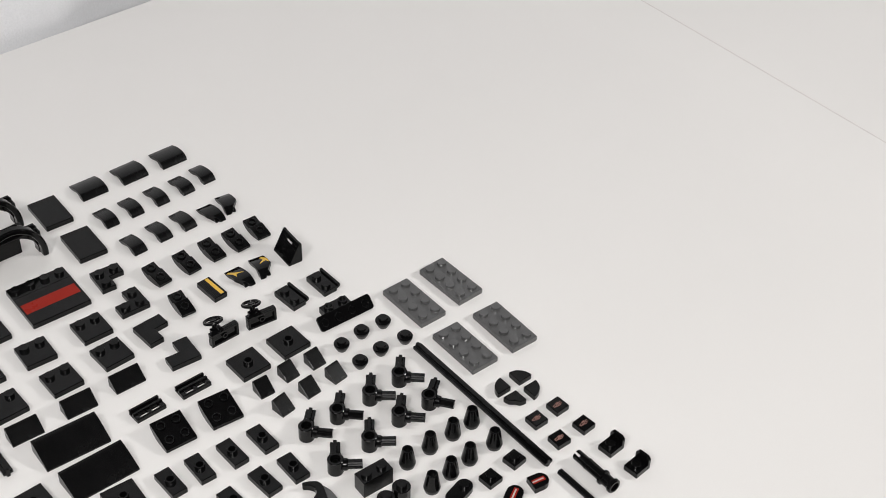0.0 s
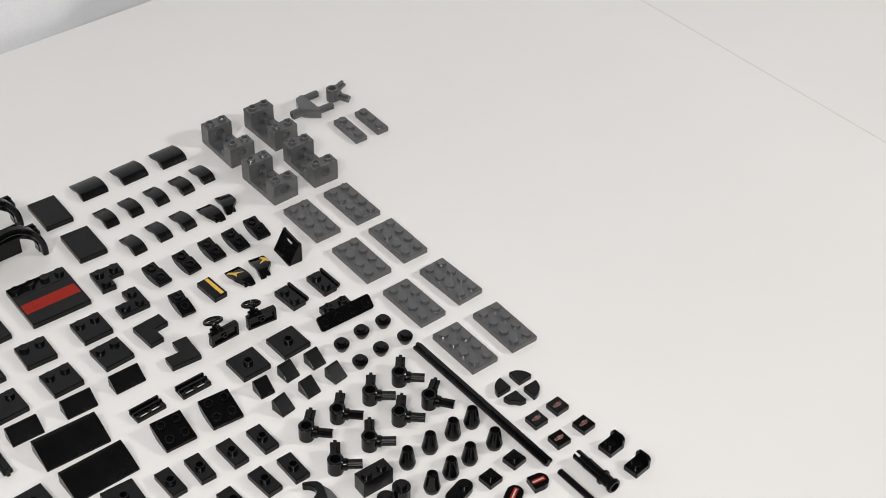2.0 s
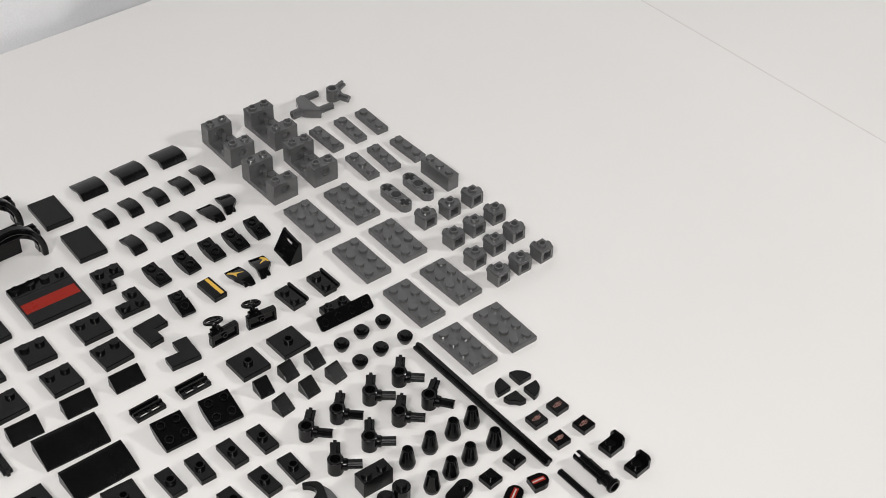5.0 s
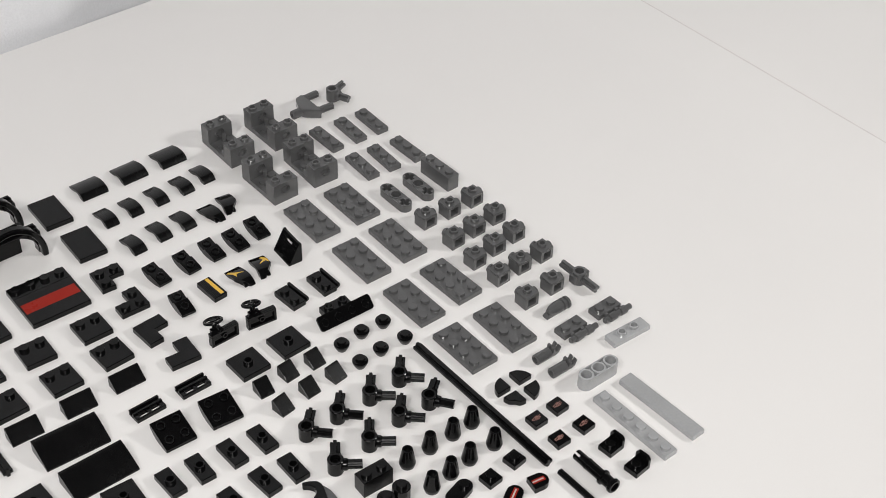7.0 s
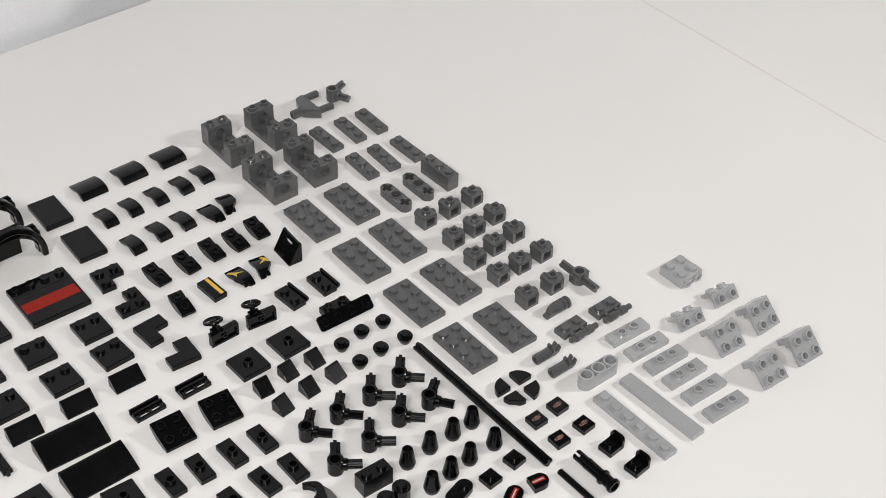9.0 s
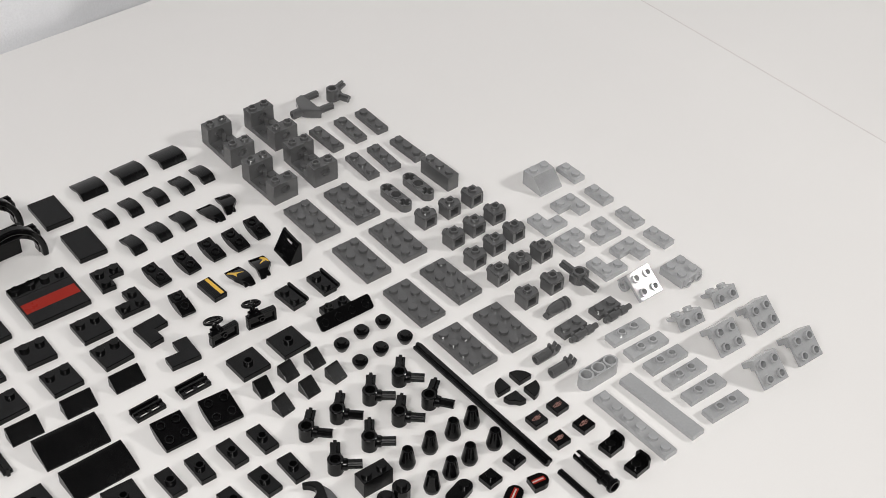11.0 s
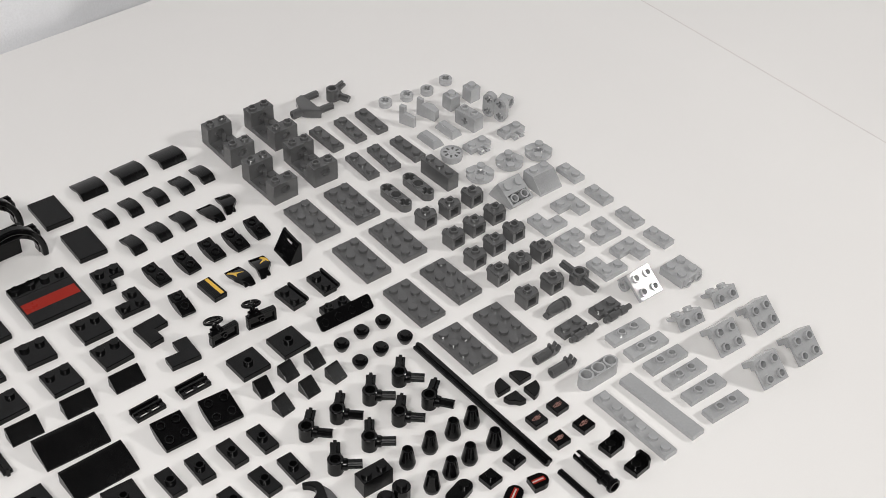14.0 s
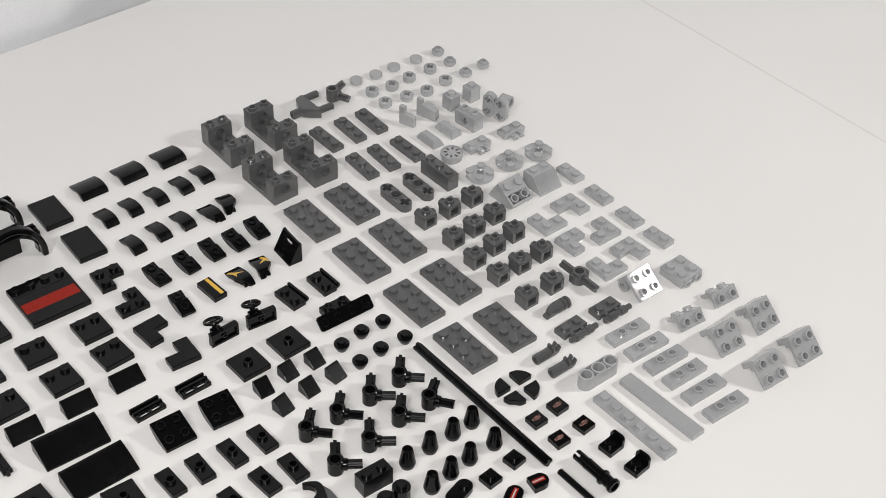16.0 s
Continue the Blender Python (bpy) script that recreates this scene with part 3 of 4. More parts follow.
def fork():
    t = thing("fork_connector", "dark grey fork with two round pins", "connector", "dark grey connectors")
    pts = [(-2.4, 10.2), (2.6, 11.4), (3.4, 3.0), (3.4, -5.4), (2.8, -9.6), (-1.6, -6.4), (-5.8, -2.0), (-6.2, 1.4)]
    part("body", prism(pts, 0, 6.2, "z", 0.8), DARK, t)
    part("socket", lathe([(1.2, -5.4), (2.5, -5.4), (2.8, -5.0), (2.8, 2), (0, 2)], 20, at(-6.2, 0.4, 2.9, 0, 90, 0)), DARK, t)
    pin = [(0, -2), (2.4, -2), (2.4, 0.6), (2.1, 0.9), (2.1, 2.4), (0, 2.4)]
    for y, turn in ((9.2, 0), (-6.0, -4)):
        m = at(3.2, y, 3.8, 0, 90, turn)
        part("pin", prongs(2.25, 2.2, 9.4, 0.4, m @ at(0, 0, 0, 0, 0, 90), lathe(pin, 20, m)), DARK, t)
    return t


def thin_arm():
    t = thing("liftarm", "dark grey flat three-hole beam with rounded ends", "beam", "dark grey beams")
    bm = bmesh.new()
    arm_cells(bm, 4.6, (cross(1.25, 3.25), circle(2.75), cross(1.25, 3.25)), 90, (1.25, 3.25))
    part("beam", bm, DARK, t)
    part("hole_rim", lathe([(2.75, 4.5), (2.75, 5.0), (2.85, 5.1), (3.35, 5.1), (3.5, 4.95), (3.5, 4.5)], 28), DARK, t)
    return t


def arm_cells(bm, h, holes, turn, arms=(0.95, 2.45)):
    for i, hole in enumerate(holes):
        def outline(th, i=i):
            s = rect(-4.0, 4.0, -3.85, 3.85)(th)
            if (i == 0 and math.cos(th) < 0) or (i == 2 and math.cos(th) > 0):
                return min(s, 3.85 + 0.0)
            return s
        s = holed(outline, hole, 0, h, corners=box_corners(-4.0, 4.0, -3.85, 3.85) + cross_corners(*arms) + [math.pi / 2, -math.pi / 2])
        s.transform(at(0, 0, 0, 0, 0, turn) @ at((i - 1) * 8, 0, 0))
        join(bm, s)


def thick_arm():
    t = thing("liftarm", "light grey thick three-hole beam with rounded ends", "beam", "light grey beams")
    bm = bmesh.new()
    arm_cells(bm, 5.4, (circle(2.75),) * 3, 0)
    for y0, y1 in ((-3.85, -3.3), (3.3, 3.85)):
        block(-8.0, 8.0, y0, y1, 5.35, 7.7, 0.1, bm)
    part("beam", bm, LIGHT, t)
    for i in (-1, 0, 1):
        part("hole_rim", lathe([(2.75, 5.3), (2.75, 7.7), (2.9, 7.8), (3.6, 7.8), (3.82, 7.6), (3.82, 5.3)], 32, at(i * 8, 0, 0)), LIGHT, t)
    return t


def headlight():
    t = thing("headlight_brick", "dark grey one-stud brick with a square side window", "brick", "dark grey headlight bricks")
    bm = bmesh.new()
    holed(rect(-4.4, 4.4, -4.2, 2.7), rect(-2.7, 2.7, -2.6, 2.0), -8.4, 0, at(0, -4.4, 4.2, 90, 0, 0), 24, bm, -6.8, box_corners(-4.4, 4.4, -4.2, 2.7) + box_corners(-2.7, 2.7, -2.6, 2.0))
    pierced([(0, 0, -4.4, 4.4, -4.4, 4.0)], 6.9, 8.1, 1.1, bm)
    part("body", bm, DARK, t)
    knob = [(0, 1.3), (2.2, 1.3), (2.45, 1.1), (2.45, -0.05)]
    part("side_stud", lathe(knob, 24, at(-1.6, 4.0, 5.9, -90, 0, 0)), DARK, t)
    part("side_stud", lathe(knob, 24, at(4.4, -0.2, 5.6, 0, 90, 0)), DARK, t)
    studs(t, DARK, [(0, 0)], 8.1, 2)
    return t


def cross_axle():
    t = thing("axle_connector", "dark grey ring connector with two opposite axles", "connector", "dark grey connectors")
    part("ring", lathe([(2.45, 7.6), (3.5, 7.6), (3.8, 7.3), (3.8, 0.3), (3.5, 0), (2.45, 0), (2.45, 7.6)], 30), DARK, t)
    ax = [(-2.3, -0.85), (-0.85, -0.85), (-0.85, -2.3), (0.85, -2.3), (0.85, -0.85), (2.3, -0.85), (2.3, 0.85), (0.85, 0.85), (0.85, 2.3), (-0.85, 2.3), (-0.85, 0.85), (-2.3, 0.85)]
    for a, b in ((3.2, 13.0), (-13.0, -3.2)):
        bm = prism(ax, a, b, "y", 0.25)
        bm.transform(at(0, 0, 3.8))
        part("axle", bm, DARK, t)
    for s in (-1, 1):
        part("side_boss", block(min(s * 3.2, s * 5.2), max(s * 3.2, s * 5.2), -2.4, 2.4, 1.2, 6.4, 0.6), DARK, t)
    return t


def dome_pin():
    t = thing("hinge_cylinder", "dark grey ribbed cylinder with a pointed clip end", "connector", "dark grey connectors")
    bm = lathe([(0, 6.4), (2.9, 6.4), (3.3, 6.0), (3.3, 4.8), (2.4, 4.5), (2.4, 3.8), (3.3, 3.5), (3.3, 2.3), (2.4, 2.0), (2.4, 1.4), (3.3, 1.1), (3.3, -2.0), (2.7, -5.2), (1.5, -7.2), (0, -7.8)], 26, at(0, 0, 3.3, 0, 90, 0))
    part("shaft", bm, DARK, t)
    part("jaw", prism([(-9.2, 0.2), (-2, 0.2), (-1.5, 2.2), (-6.5, 2.4), (-9.0, 1.6)], -1.9, 1.9, "y", 0.35), DARK, t)
    return t


def hinge_plate(mat, dark):
    label = "dark grey two-stud plate with a hinge bar along it" if dark else "light grey two-stud plate with clips along one edge"
    t = thing("hinge_plate", label, "hinge plate", "dark grey hinge plates" if dark else "light grey clip plates")
    part("body", block(-7.9, 7.9, -3.9, 3.9, 0, 3.2, 0.3), mat, t)
    studs(t, mat, [(-4, 0), (4, 0)], 3.2)
    if dark:
        for x in (-3.4, 3.4):
            part("lug", block(x - 1.0, x + 1.0, -6.6, -3.85, 0.6, 3.2, 0.3), mat, t)
        part("bar", lathe([(0, -9.6), (1.3, -9.6), (1.55, -9.3), (1.55, -6.2), (2.3, -6.0), (2.3, -1.8), (1.7, -1.6), (1.7, 1.4), (2.3, 1.6), (2.3, 5.2), (1.55, 5.4), (1.55, 8.8), (1.3, 9.1), (0, 9.1)], 20, at(2.0, -7.4, 2.3, 0, 90, 0)), mat, t)
    else:
        for x in (-2.4, 2.4):
            part("clip", prism([(-3.9, 0.4), (-5.2, 0.2), (-7.6, 0.0), (-8.2, 0.7), (-6.0, 1.5), (-8.2, 2.6), (-7.5, 3.3), (-5.2, 3.0), (-3.85, 2.8)], x - 1.4, x + 1.4, "x", 0.2), mat, t)
    return t


def clip_tube():
    t = thing("clip_tube", "dark grey tube with an open clip at one end", "clip", "dark grey clip tubes")
    part("tube", lathe([(1.6, -5.6), (2.5, -5.6), (2.8, -5.3), (2.8, 3.4), (2.4, 3.8), (0, 3.8), (0, -3.0), (1.6, -3.0), (1.6, -5.6)], 24, at(-1.0, 0, 2.8, 0, 90, 0)), DARK, t)
    for s in (-1, 1):
        part("finger", prism([(2.4, 1.6), (4.6, 1.0), (7.2, 1.8), (8.4, 4.8), (7.6, 6.4), (6.8, 4.8), (5.6, 3.4), (4.6, 4.2), (4.4, 6.6), (3.2, 6.4)], s * 1.4 - 1.0, s * 1.4 + 1.0, "y", 0.25), DARK, t)
    return t


# ---- light grey pieces ----
def bracket_large(tilt=42.0, socket=False):
    label = "light grey bracket with four open studs leaning on its flange"
    if socket:
        label = "shiny light grey bracket leaning back, round socket behind"
    t = thing("bracket", label, "bracket", "light grey brackets")
    bm = pierced([(x, y, min(0, x * 1.975), max(0, x * 1.975), y - 3.9, y + (4.1 if y < 8 else 3.9)) for x in (-4, 4) for y in (3.9, 11.9)], -2.2, 0.0, 2.0)
    seat = at(0, -8.9 - 2.2 * math.sin(radians(tilt)), 2.2 * math.cos(radians(tilt)), tilt, 0, 0)
    bm.transform(seat)
    part("face_plate", bm, LIGHT, t)
    seat_m = Matrix.LocRotScale(seat.translation * MM, seat.to_quaternion(), None)
    studs(t, LIGHT, [(-4, 3.9), (4, 3.9), (-4, 11.9), (4, 11.9)], 0.0, 2, seat_m)
    bm = block(-7.9, 7.9, 12.6, 15.75, -9.4, -2.15, 0.25)
    bm.transform(seat)
    part("flange", bm, LIGHT, t)
    if socket:
        bm = lathe([(1.8, 0), (3.4, 0), (3.4, 2.4), (1.8, 2.4), (1.8, 0)], 26, at(-8.4, 3.2, 3.6, 0, 90, 0))
        part("socket", bm, LIGHT, t)
    else:
        bm = block(-6.6, -3.0, 10.2, 12.7, -6.4, -2.15, 0.25)
        bm.transform(seat)
        part("web", bm, LIGHT, t)
    return t


def bracket_low():
    """Small bracket tipped back onto the end of its stud plate."""
    t = thing("bracket", "light grey bracket with two open studs on its side", "bracket", "light grey brackets")
    tilt = 48.0
    seat = at(0, -3.9 - 2.0 * math.sin(radians(tilt)), 2.0 * math.cos(radians(tilt)), tilt, 0, 0)
    seat_m = Matrix.LocRotScale(seat.translation * MM, seat.to_quaternion(), None)
    bm = pierced([(-4, 3.9, -7.9, 0, 0, 7.9), (4, 3.9, 0, 7.9, 0, 7.9)], -2.0, 0.0, 1.8)
    bm.transform(seat)
    part("face_plate", bm, LIGHT, t)
    studs(t, LIGHT, [(-4, 3.9), (4, 3.9)], 0, 2, seat_m)
    bm = block(-7.9, 7.9, 5.9, 7.88, -10.0, -1.95, 0.3)
    bm.transform(seat)
    part("stud_plate", bm, LIGHT, t)
    studs(t, LIGHT, [(-4, 6.0), (4, 6.0)], 7.88, False, seat_m @ pose(0, 0, 0, -90, 0, 0))
    return t


def side_stud_plate():
    t = thing("side_stud_plate", "light grey four-stud plate with two sockets in its side", "plate", "light grey plates")
    part("body", block(-7.9, 7.9, -7.9, 7.9, 0, 5.0, 0.35), LIGHT, t)
    studs(t, LIGHT, grid_spots(2, 2), 5.0)
    for x in (-4, 4):
        part("socket", lathe([(0, -0.4), (1.5, -0.4), (1.5, 1.5), (2.3, 1.5), (2.45, 1.3), (2.45, -0.4)], 22, at(x, -7.9, 2.5, 90, 0, 0)), LIGHT, t)
    return t


def slope_brick():
    t = thing("slope_brick", "light grey slope brick with a grained face", "slope", "light grey slopes")
    pts = [(-7.9, 0), (-7.9, 1.6), (0.0, 9.5), (7.9, 9.5), (7.9, 0)]
    part("body", prism(pts, -7.9, 7.9, "x", 0.3), LIGHT, t)
    bm = block(-7.5, 7.5, -5.4, 5.4, -0.1, 0.06, 0)
    bm.transform(at(0, -3.95, 5.55, 45, 0, 0))
    part("grained_face", bm, ROUGH_LIGHT, t, "grained sloping face")
    studs(t, LIGHT, [(-4, 4), (4, 4)], 9.5)
    return t


def inverted_slope_brick():
    """Lying on its sloped side: two studs above, an open underside pocket with two tubes below."""
    t = thing("slope_brick", "light grey inverted slope lying over, two studs and two tubes", "slope", "light grey slopes")
    tilt = 33.0
    m = at(0, -8.6, 0, tilt, 0, 0)
    part("body", prism([(-8.6, 0), (-8.0, 0.6), (4.6, 8.8), (9.6, 0.4), (9.0, 0)], -7.9, 7.9, "x", 0.2), LIGHT, t)
    bm = bmesh.new()
    for b in ((-7.9, 7.9, 0, 1.4, 0.2, 4.0), (-7.9, -6.6, 1.35, 7.0, 0.2, 4.0), (6.6, 7.9, 1.35, 7.0, 0.2, 4.0), (-7.9, 7.9, 6.9, 15.8, 0.2, 4.0)):
        block(*b, 0.15, bm)
    bm.transform(m)
    part("face", bm, LIGHT, t)
    # pocket floor in dark grey: the recess's shade is put into its colour
    bm = block(-6.7, 6.7, 1.3, 7.0, 0.2, 0.8, 0)
    bm.transform(m)
    part("pocket_floor", bm, DARK, t, "pocket floor coloured dark for shade")
    for x in (-3.6, 3.6):
        bm = lathe([(1.7, 0.8), (1.7, 4.4), (1.8, 4.5), (2.4, 4.5), (2.55, 4.4), (2.55, 0.8)], 24, m @ at(x, 4.2, 0))
        part("tube", bm, LIGHT, t)
    studs(t, LIGHT, [(-4, 11.8), (4, 11.8)], 4.0, False, pose(0, -8.6 * MM, 0, tilt, 0, 0))
    return t


def round_four():
    t = thing("round_plate", "light grey round plate with four studs and cross hole", "round plate", "light grey round plates")
    bm = bmesh.new()
    holed(circle(7.9), cross(1.15, 2.8), 1.0, 3.2, None, 48, bm, 0.15, cross_corners(1.15, 2.8))
    lathe([(7.9, 1.0), (6.8, 0.9), (6.6, 0.0), (0, 0)], 48, None, bm)
    part("body", bm, LIGHT, t)
    studs(t, LIGHT, grid_spots(2, 2), 3.2)
    return t


def slotted_wheel():
    t = thing("wheel_hub", "light grey round hub cap with slots round its face", "wheel", "light grey hubs")
    part("rim", lathe([(5.6, 4.2), (5.8, 5.0), (6.4, 5.0), (6.6, 4.8), (6.6, 2.9), (6.1, 2.6), (5.9, 0.2), (5.7, 0), (0, 0)], 36), LIGHT, t)
    part("face", lathe([(0, 4.9), (1.2, 4.9), (1.6, 4.6), (5.7, 4.4)], 36), LIGHT, t)
    # slots are not cut: dark bars on the face carry their shade as colour
    for i in range(8):
        a = i * 45
        s = block(2.7, 4.9, -0.6, 0.6, 4.42, 4.62, 0.05)
        s.transform(at(0, 0, 0, 0, 0, a))
        part("slot", s, DARK, t, "dark bar standing in for slot shade")
    return t


def ingot():
    t = thing("ingot_tile", "light grey ingot-shaped tile with sloping sides", "tile", "light grey ingots")
    bm = bmesh.new()
    lo = [bm.verts.new(v) for v in ((-3.9, -7.9, 0), (3.9, -7.9, 0), (3.9, 7.9, 0), (-3.9, 7.9, 0))]
    mid = [bm.verts.new(v) for v in ((-3.9, -7.9, 0.8), (3.9, -7.9, 0.8), (3.9, 7.9, 0.8), (-3.9, 7.9, 0.8))]
    hi = [bm.verts.new(v) for v in ((-2.5, -6.3, 4.0), (2.5, -6.3, 4.0), (2.5, 6.3, 4.0), (-2.5, 6.3, 4.0))]
    bm.faces.new(lo)
    bm.faces.new(hi)
    for p, q in ((lo, mid), (mid, hi)):
        for i in range(4):
            j = (i + 1) % 4
            bm.faces.new((p[i], p[j], q[j], q[i]))
    bmesh.ops.recalc_face_normals(bm, faces=bm.faces)
    bmesh.ops.bevel(bm, geom=list(bm.edges), offset=0.18, segments=1, affect="EDGES")
    part("body", bm, LIGHT, t)
    part("top_rim", block(-2.0, 2.0, -5.6, 5.6, 3.95, 4.35, 0.15), LIGHT, t)
    return t


def axle_brick_small():
    t = thing("axle_hole_brick", "light grey two-stud brick with a cross-shaped hole", "brick", "light grey bricks")
    bm = bmesh.new()
    holed(rect(-7.9, 7.9, -4.8, 4.8), cross(0.9, 2.3), 0, 7.8, at(3.9, 0, 4.8, 90, 0, -90), 32, bm, None, box_corners(-7.9, 7.9, -4.8, 4.8) + cross_corners(0.9, 2.3))
    part("body", bm, LIGHT, t)
    studs(t, LIGHT, [(0, -4), (0, 4)], 9.6, True)
    return t


def double_connector():
    t = thing("axle_joiner", "light grey joiner of two upright two-hole links", "connector", "light grey connectors")
    for dx, y0 in ((4.2, -2.4), (-4.2, -1.4)):
        bm = bmesh.new()
        for i in (0, 1):
            def outline(th, i=i):
                s = rect(-3.85, 3.85, -4.0, 4.0)(th)
                if (i == 0 and math.sin(th) < 0) or (i == 1 and math.sin(th) > 0):
                    return min(s, 3.9)
                return s
            s = holed(outline, cross(0.95, 2.45), 0, 4.0, corners=box_corners(-3.85, 3.85, -4.0, 4.0) + cross_corners(0.95, 2.45) + [0, math.pi])
            s.transform(at(dx, y0 + 4.0, 3.9 + 8 * i, 90, 0, 0))
            join(bm, s)
        part("link", bm, LIGHT, t)
    part("barrel", lathe([(2.4, -3.4), (3.7, -3.4), (3.7, 3.4), (2.4, 3.4), (2.4, -3.4)], 28, at(4.4, 4.8, 11.0, 0, 90, 0)), LIGHT, t)
    part("bridge", block(-3.0, 4.0, 1.5, 5.0, 6.0, 10.0, 0.4), LIGHT, t)
    return t


def wing(side):
    t = thing("wedge_panel", "light grey upright wedge panel with a raised tip", "panel", "light grey panels")
    pts = [(-6.8, 0), (6.6, 0), (6.6, 12.0), (2.7, 11.8), (2.9, 8.6), (-6.8, 6.8)]
    if side < 0:
        pts = [(-5.2, 0), (5.0, 0), (5.0, 12.6), (1.3, 12.4), (1.5, 8.0), (-5.2, 6.8)]
        bm = prism(pts, -1.1, 1.6, "x", 0.2)
        bm.transform(at(0, 0, 0, 0, 0, 20))
        part("panel", bm, LIGHT, t)
    else:
        bm = prism(pts, -1.2, 1.2, "x", 0.2)
        bm.transform(at(-0.4, 0, 0, 0, 0, 16))
        part("panel", bm, LIGHT, t)
        part("back", prism([(0.2, 4.4), (2.2, -6.0), (4.6, -5.6), (5.6, 1.0), (3.6, 5.4)], 0, 6.7, "z", 0.3), LIGHT, t)
    return t


MOVES = []
AWAY = Vector((-0.285, -0.365, 0.0))    # the stock of pieces not yet laid out, nearer the table's front edge


def put(ob, spots):
    """Sets a thing and its copies at x, y (millimetres), turn (degrees); with a fourth number it is laid down at that second."""
    for i, (x, y, turn, *when) in enumerate(spots):
        m = pose(x * MM, y * MM, 0, 0, 0, turn)
        if i == 0:
            ob.matrix_basis = m
            one = ob
        else:
            one = copy_thing(ob, m)
        if when:
            MOVES.append((one, m, when[0]))



# ---- the pieces laid out on the table: black, then dark grey, then light grey ----
put(curved_slope(16, "wide black curved slopes"), [(-31.3, 97.9, 0.5), (-56.1, 98.5, 1.5), (-80.9, 99.3, 0.1)])
put(curved_slope(8, "narrow black curved slopes"), [(-24.6, 72.2, 0.8), (-39, 70.5, 2.3), (-55.1, 70.6, 2.1), (-71.1, 70.6, 1.8), (-86.3, 70.6, 1), (-54.7, 43.4, 3.3), (-69.7, 43.4, 2.5), (-86, 42.2, 2.2)])
put(plate("tile", "plain black rectangular tile", "tile", "black tiles", BLACK, 2, 3, spots=[]), [(-108.3, 91.7, -2), (-106.8, 57.3, -2.4)])
put(wheel_arch(), [(-144.1, 63.2, 0), (-143.6, 92.5, 0)])
put(notch_slope(1, False), [(-39.7, 38.8, 0)])
put(notch_slope(-1, False), [(-27.5, 40.8, -8)])
put(red_tile(), [(-141, 31.4, -1.4)])
put(corner_plate("corner_plate", "black three-stud corner plate", "black corner plates", BLACK, "right"), [(-109.3, 25.2, -3.8)])
put(corner_plate("corner_plate", "black three-stud corner plate", "black corner plates", BLACK, "left"), [(-111, 3, -1.5)])
put(corner_plate("corner_tile", "plain black corner tile", "black corner tiles", BLACK, "right", False), [(-111.3, -23, 3.8)])
put(corner_plate("corner_tile", "plain black corner tile", "black corner tiles", BLACK, "left", False), [(-110.1, -44.2, -4.1)])
put(plate("half_tile_plate", "black square plate with two studs along one edge", "plate", "black two-stud plates", BLACK, 2, 2, spots=[(-4, 4), (4, 4)]), [(-135.2, -2.4, -0.3), (-136.2, -24.4, 2.5), (-164.9, -1.2, -2.4), (-163.8, -25.3, 0.7), (-192.2, -24.8, 1.3), (-176.3, 24.6, 0), (-191.7, -0.2, -0)])
put(wedge(16, 8, 6.4, 0.9, "small black slopes", "slope", "glossy black plastic slope, two studs wide"), [(-193, -45, -1.3), (-165.3, -45.1, -1.4), (-139.4, -44.7, -0.2)])
put(wedge(32, 16, 6.8, 1.2, "large black slopes", "slope", "large glossy black curved slope", True), [(-179.5, -64.3, -2.3), (-178.3, -87.8, 0.6)])
put(grille(), [(-141.2, -66.6, 1.9), (-116.5, -66.8, 0.9)])
put(inverted_curve(2, "wide inverted black slopes"), [(-139.8, -87.6, -2.7), (-115.3, -89.3, -5)])
put(plate("jumper_plate", "black oblong plate with a single centre stud", "plate", "black oblong jumper plates", BLACK, 1, 2, spots=[(0, 0)], hollow=True), [(-156.2, -112.1, 1.3), (-141.5, -113, -1.1), (-125.1, -114.2, 1.6), (-109.5, -115.4, 1.3), (-122.8, -137.2, 4.2), (-108.3, -138.4, -0.6), (-140.1, -138.5, 3.9)])
put(plate("jumper_plate", "black square plate with a single centre stud", "plate", "black square jumper plates", BLACK, 2, 2, spots=[(0, 0)], hollow=True), [(-64, -70.3, 2.1), (-87.8, -70.8, 1.4), (-177, -107.3, -3.1), (-209.4, -85.7, 2.2)])
put(wedge(8, 8, 6.4, 1.0, "small black cheese slopes", "slope", "small glossy black single-stud slope"), [(-60.9, -88.5, 3.7), (-75.8, -87.6, 5.3), (-91.2, -89.3, -0.6), (-58.4, -102.5, 6.9), (-74, -102.6, 4.3), (-90.4, -104.6, 7.9)])
put(round_plate(BLACK, "black round plates", "small black round plate tapering to its foot"), [(-45, -88.9, 0), (-31.7, -87.4, 0), (-18.8, -88.1, 0), (-17.1, -103.7, 0), (-31.5, -102.9, 0), (-44.9, -103.9, 0)])
put(hub(BLACK, "black upright socket with two axles square to each other", "black axle hubs"), [(-92, -125.7, -4), (-74.3, -125.6, -2), (-55.2, -125.5, 2), (-36.8, -124.4, 0), (-52.5, -144.6, -2), (-34.9, -144.9, -12), (-72.9, -148.5, 4), (-93.4, -150.3, 6)])
put(cone(), [(-26.9, -166.7, 0), (-38.5, -166.9, 0), (-52.1, -166.9, 0), (-65.9, -167.7, 0), (-27.3, -183.3, 0), (-42.1, -183.3, 0), (-54.2, -184.5, 0), (-66.2, -185.8, 0)])
put(quarter(), [(11.4, -157.7, 0), (-1.9, -157.6, 90), (10.6, -169.3, -90)])
put(quarter(True), [(-1.5, -168.5, 180)])
put(printed_tile(), [(11.8, -183.9, 2), (-1.9, -184.3, 0.4), (13.5, -200.2, 4.1), (-1.8, -199.9, -1)])
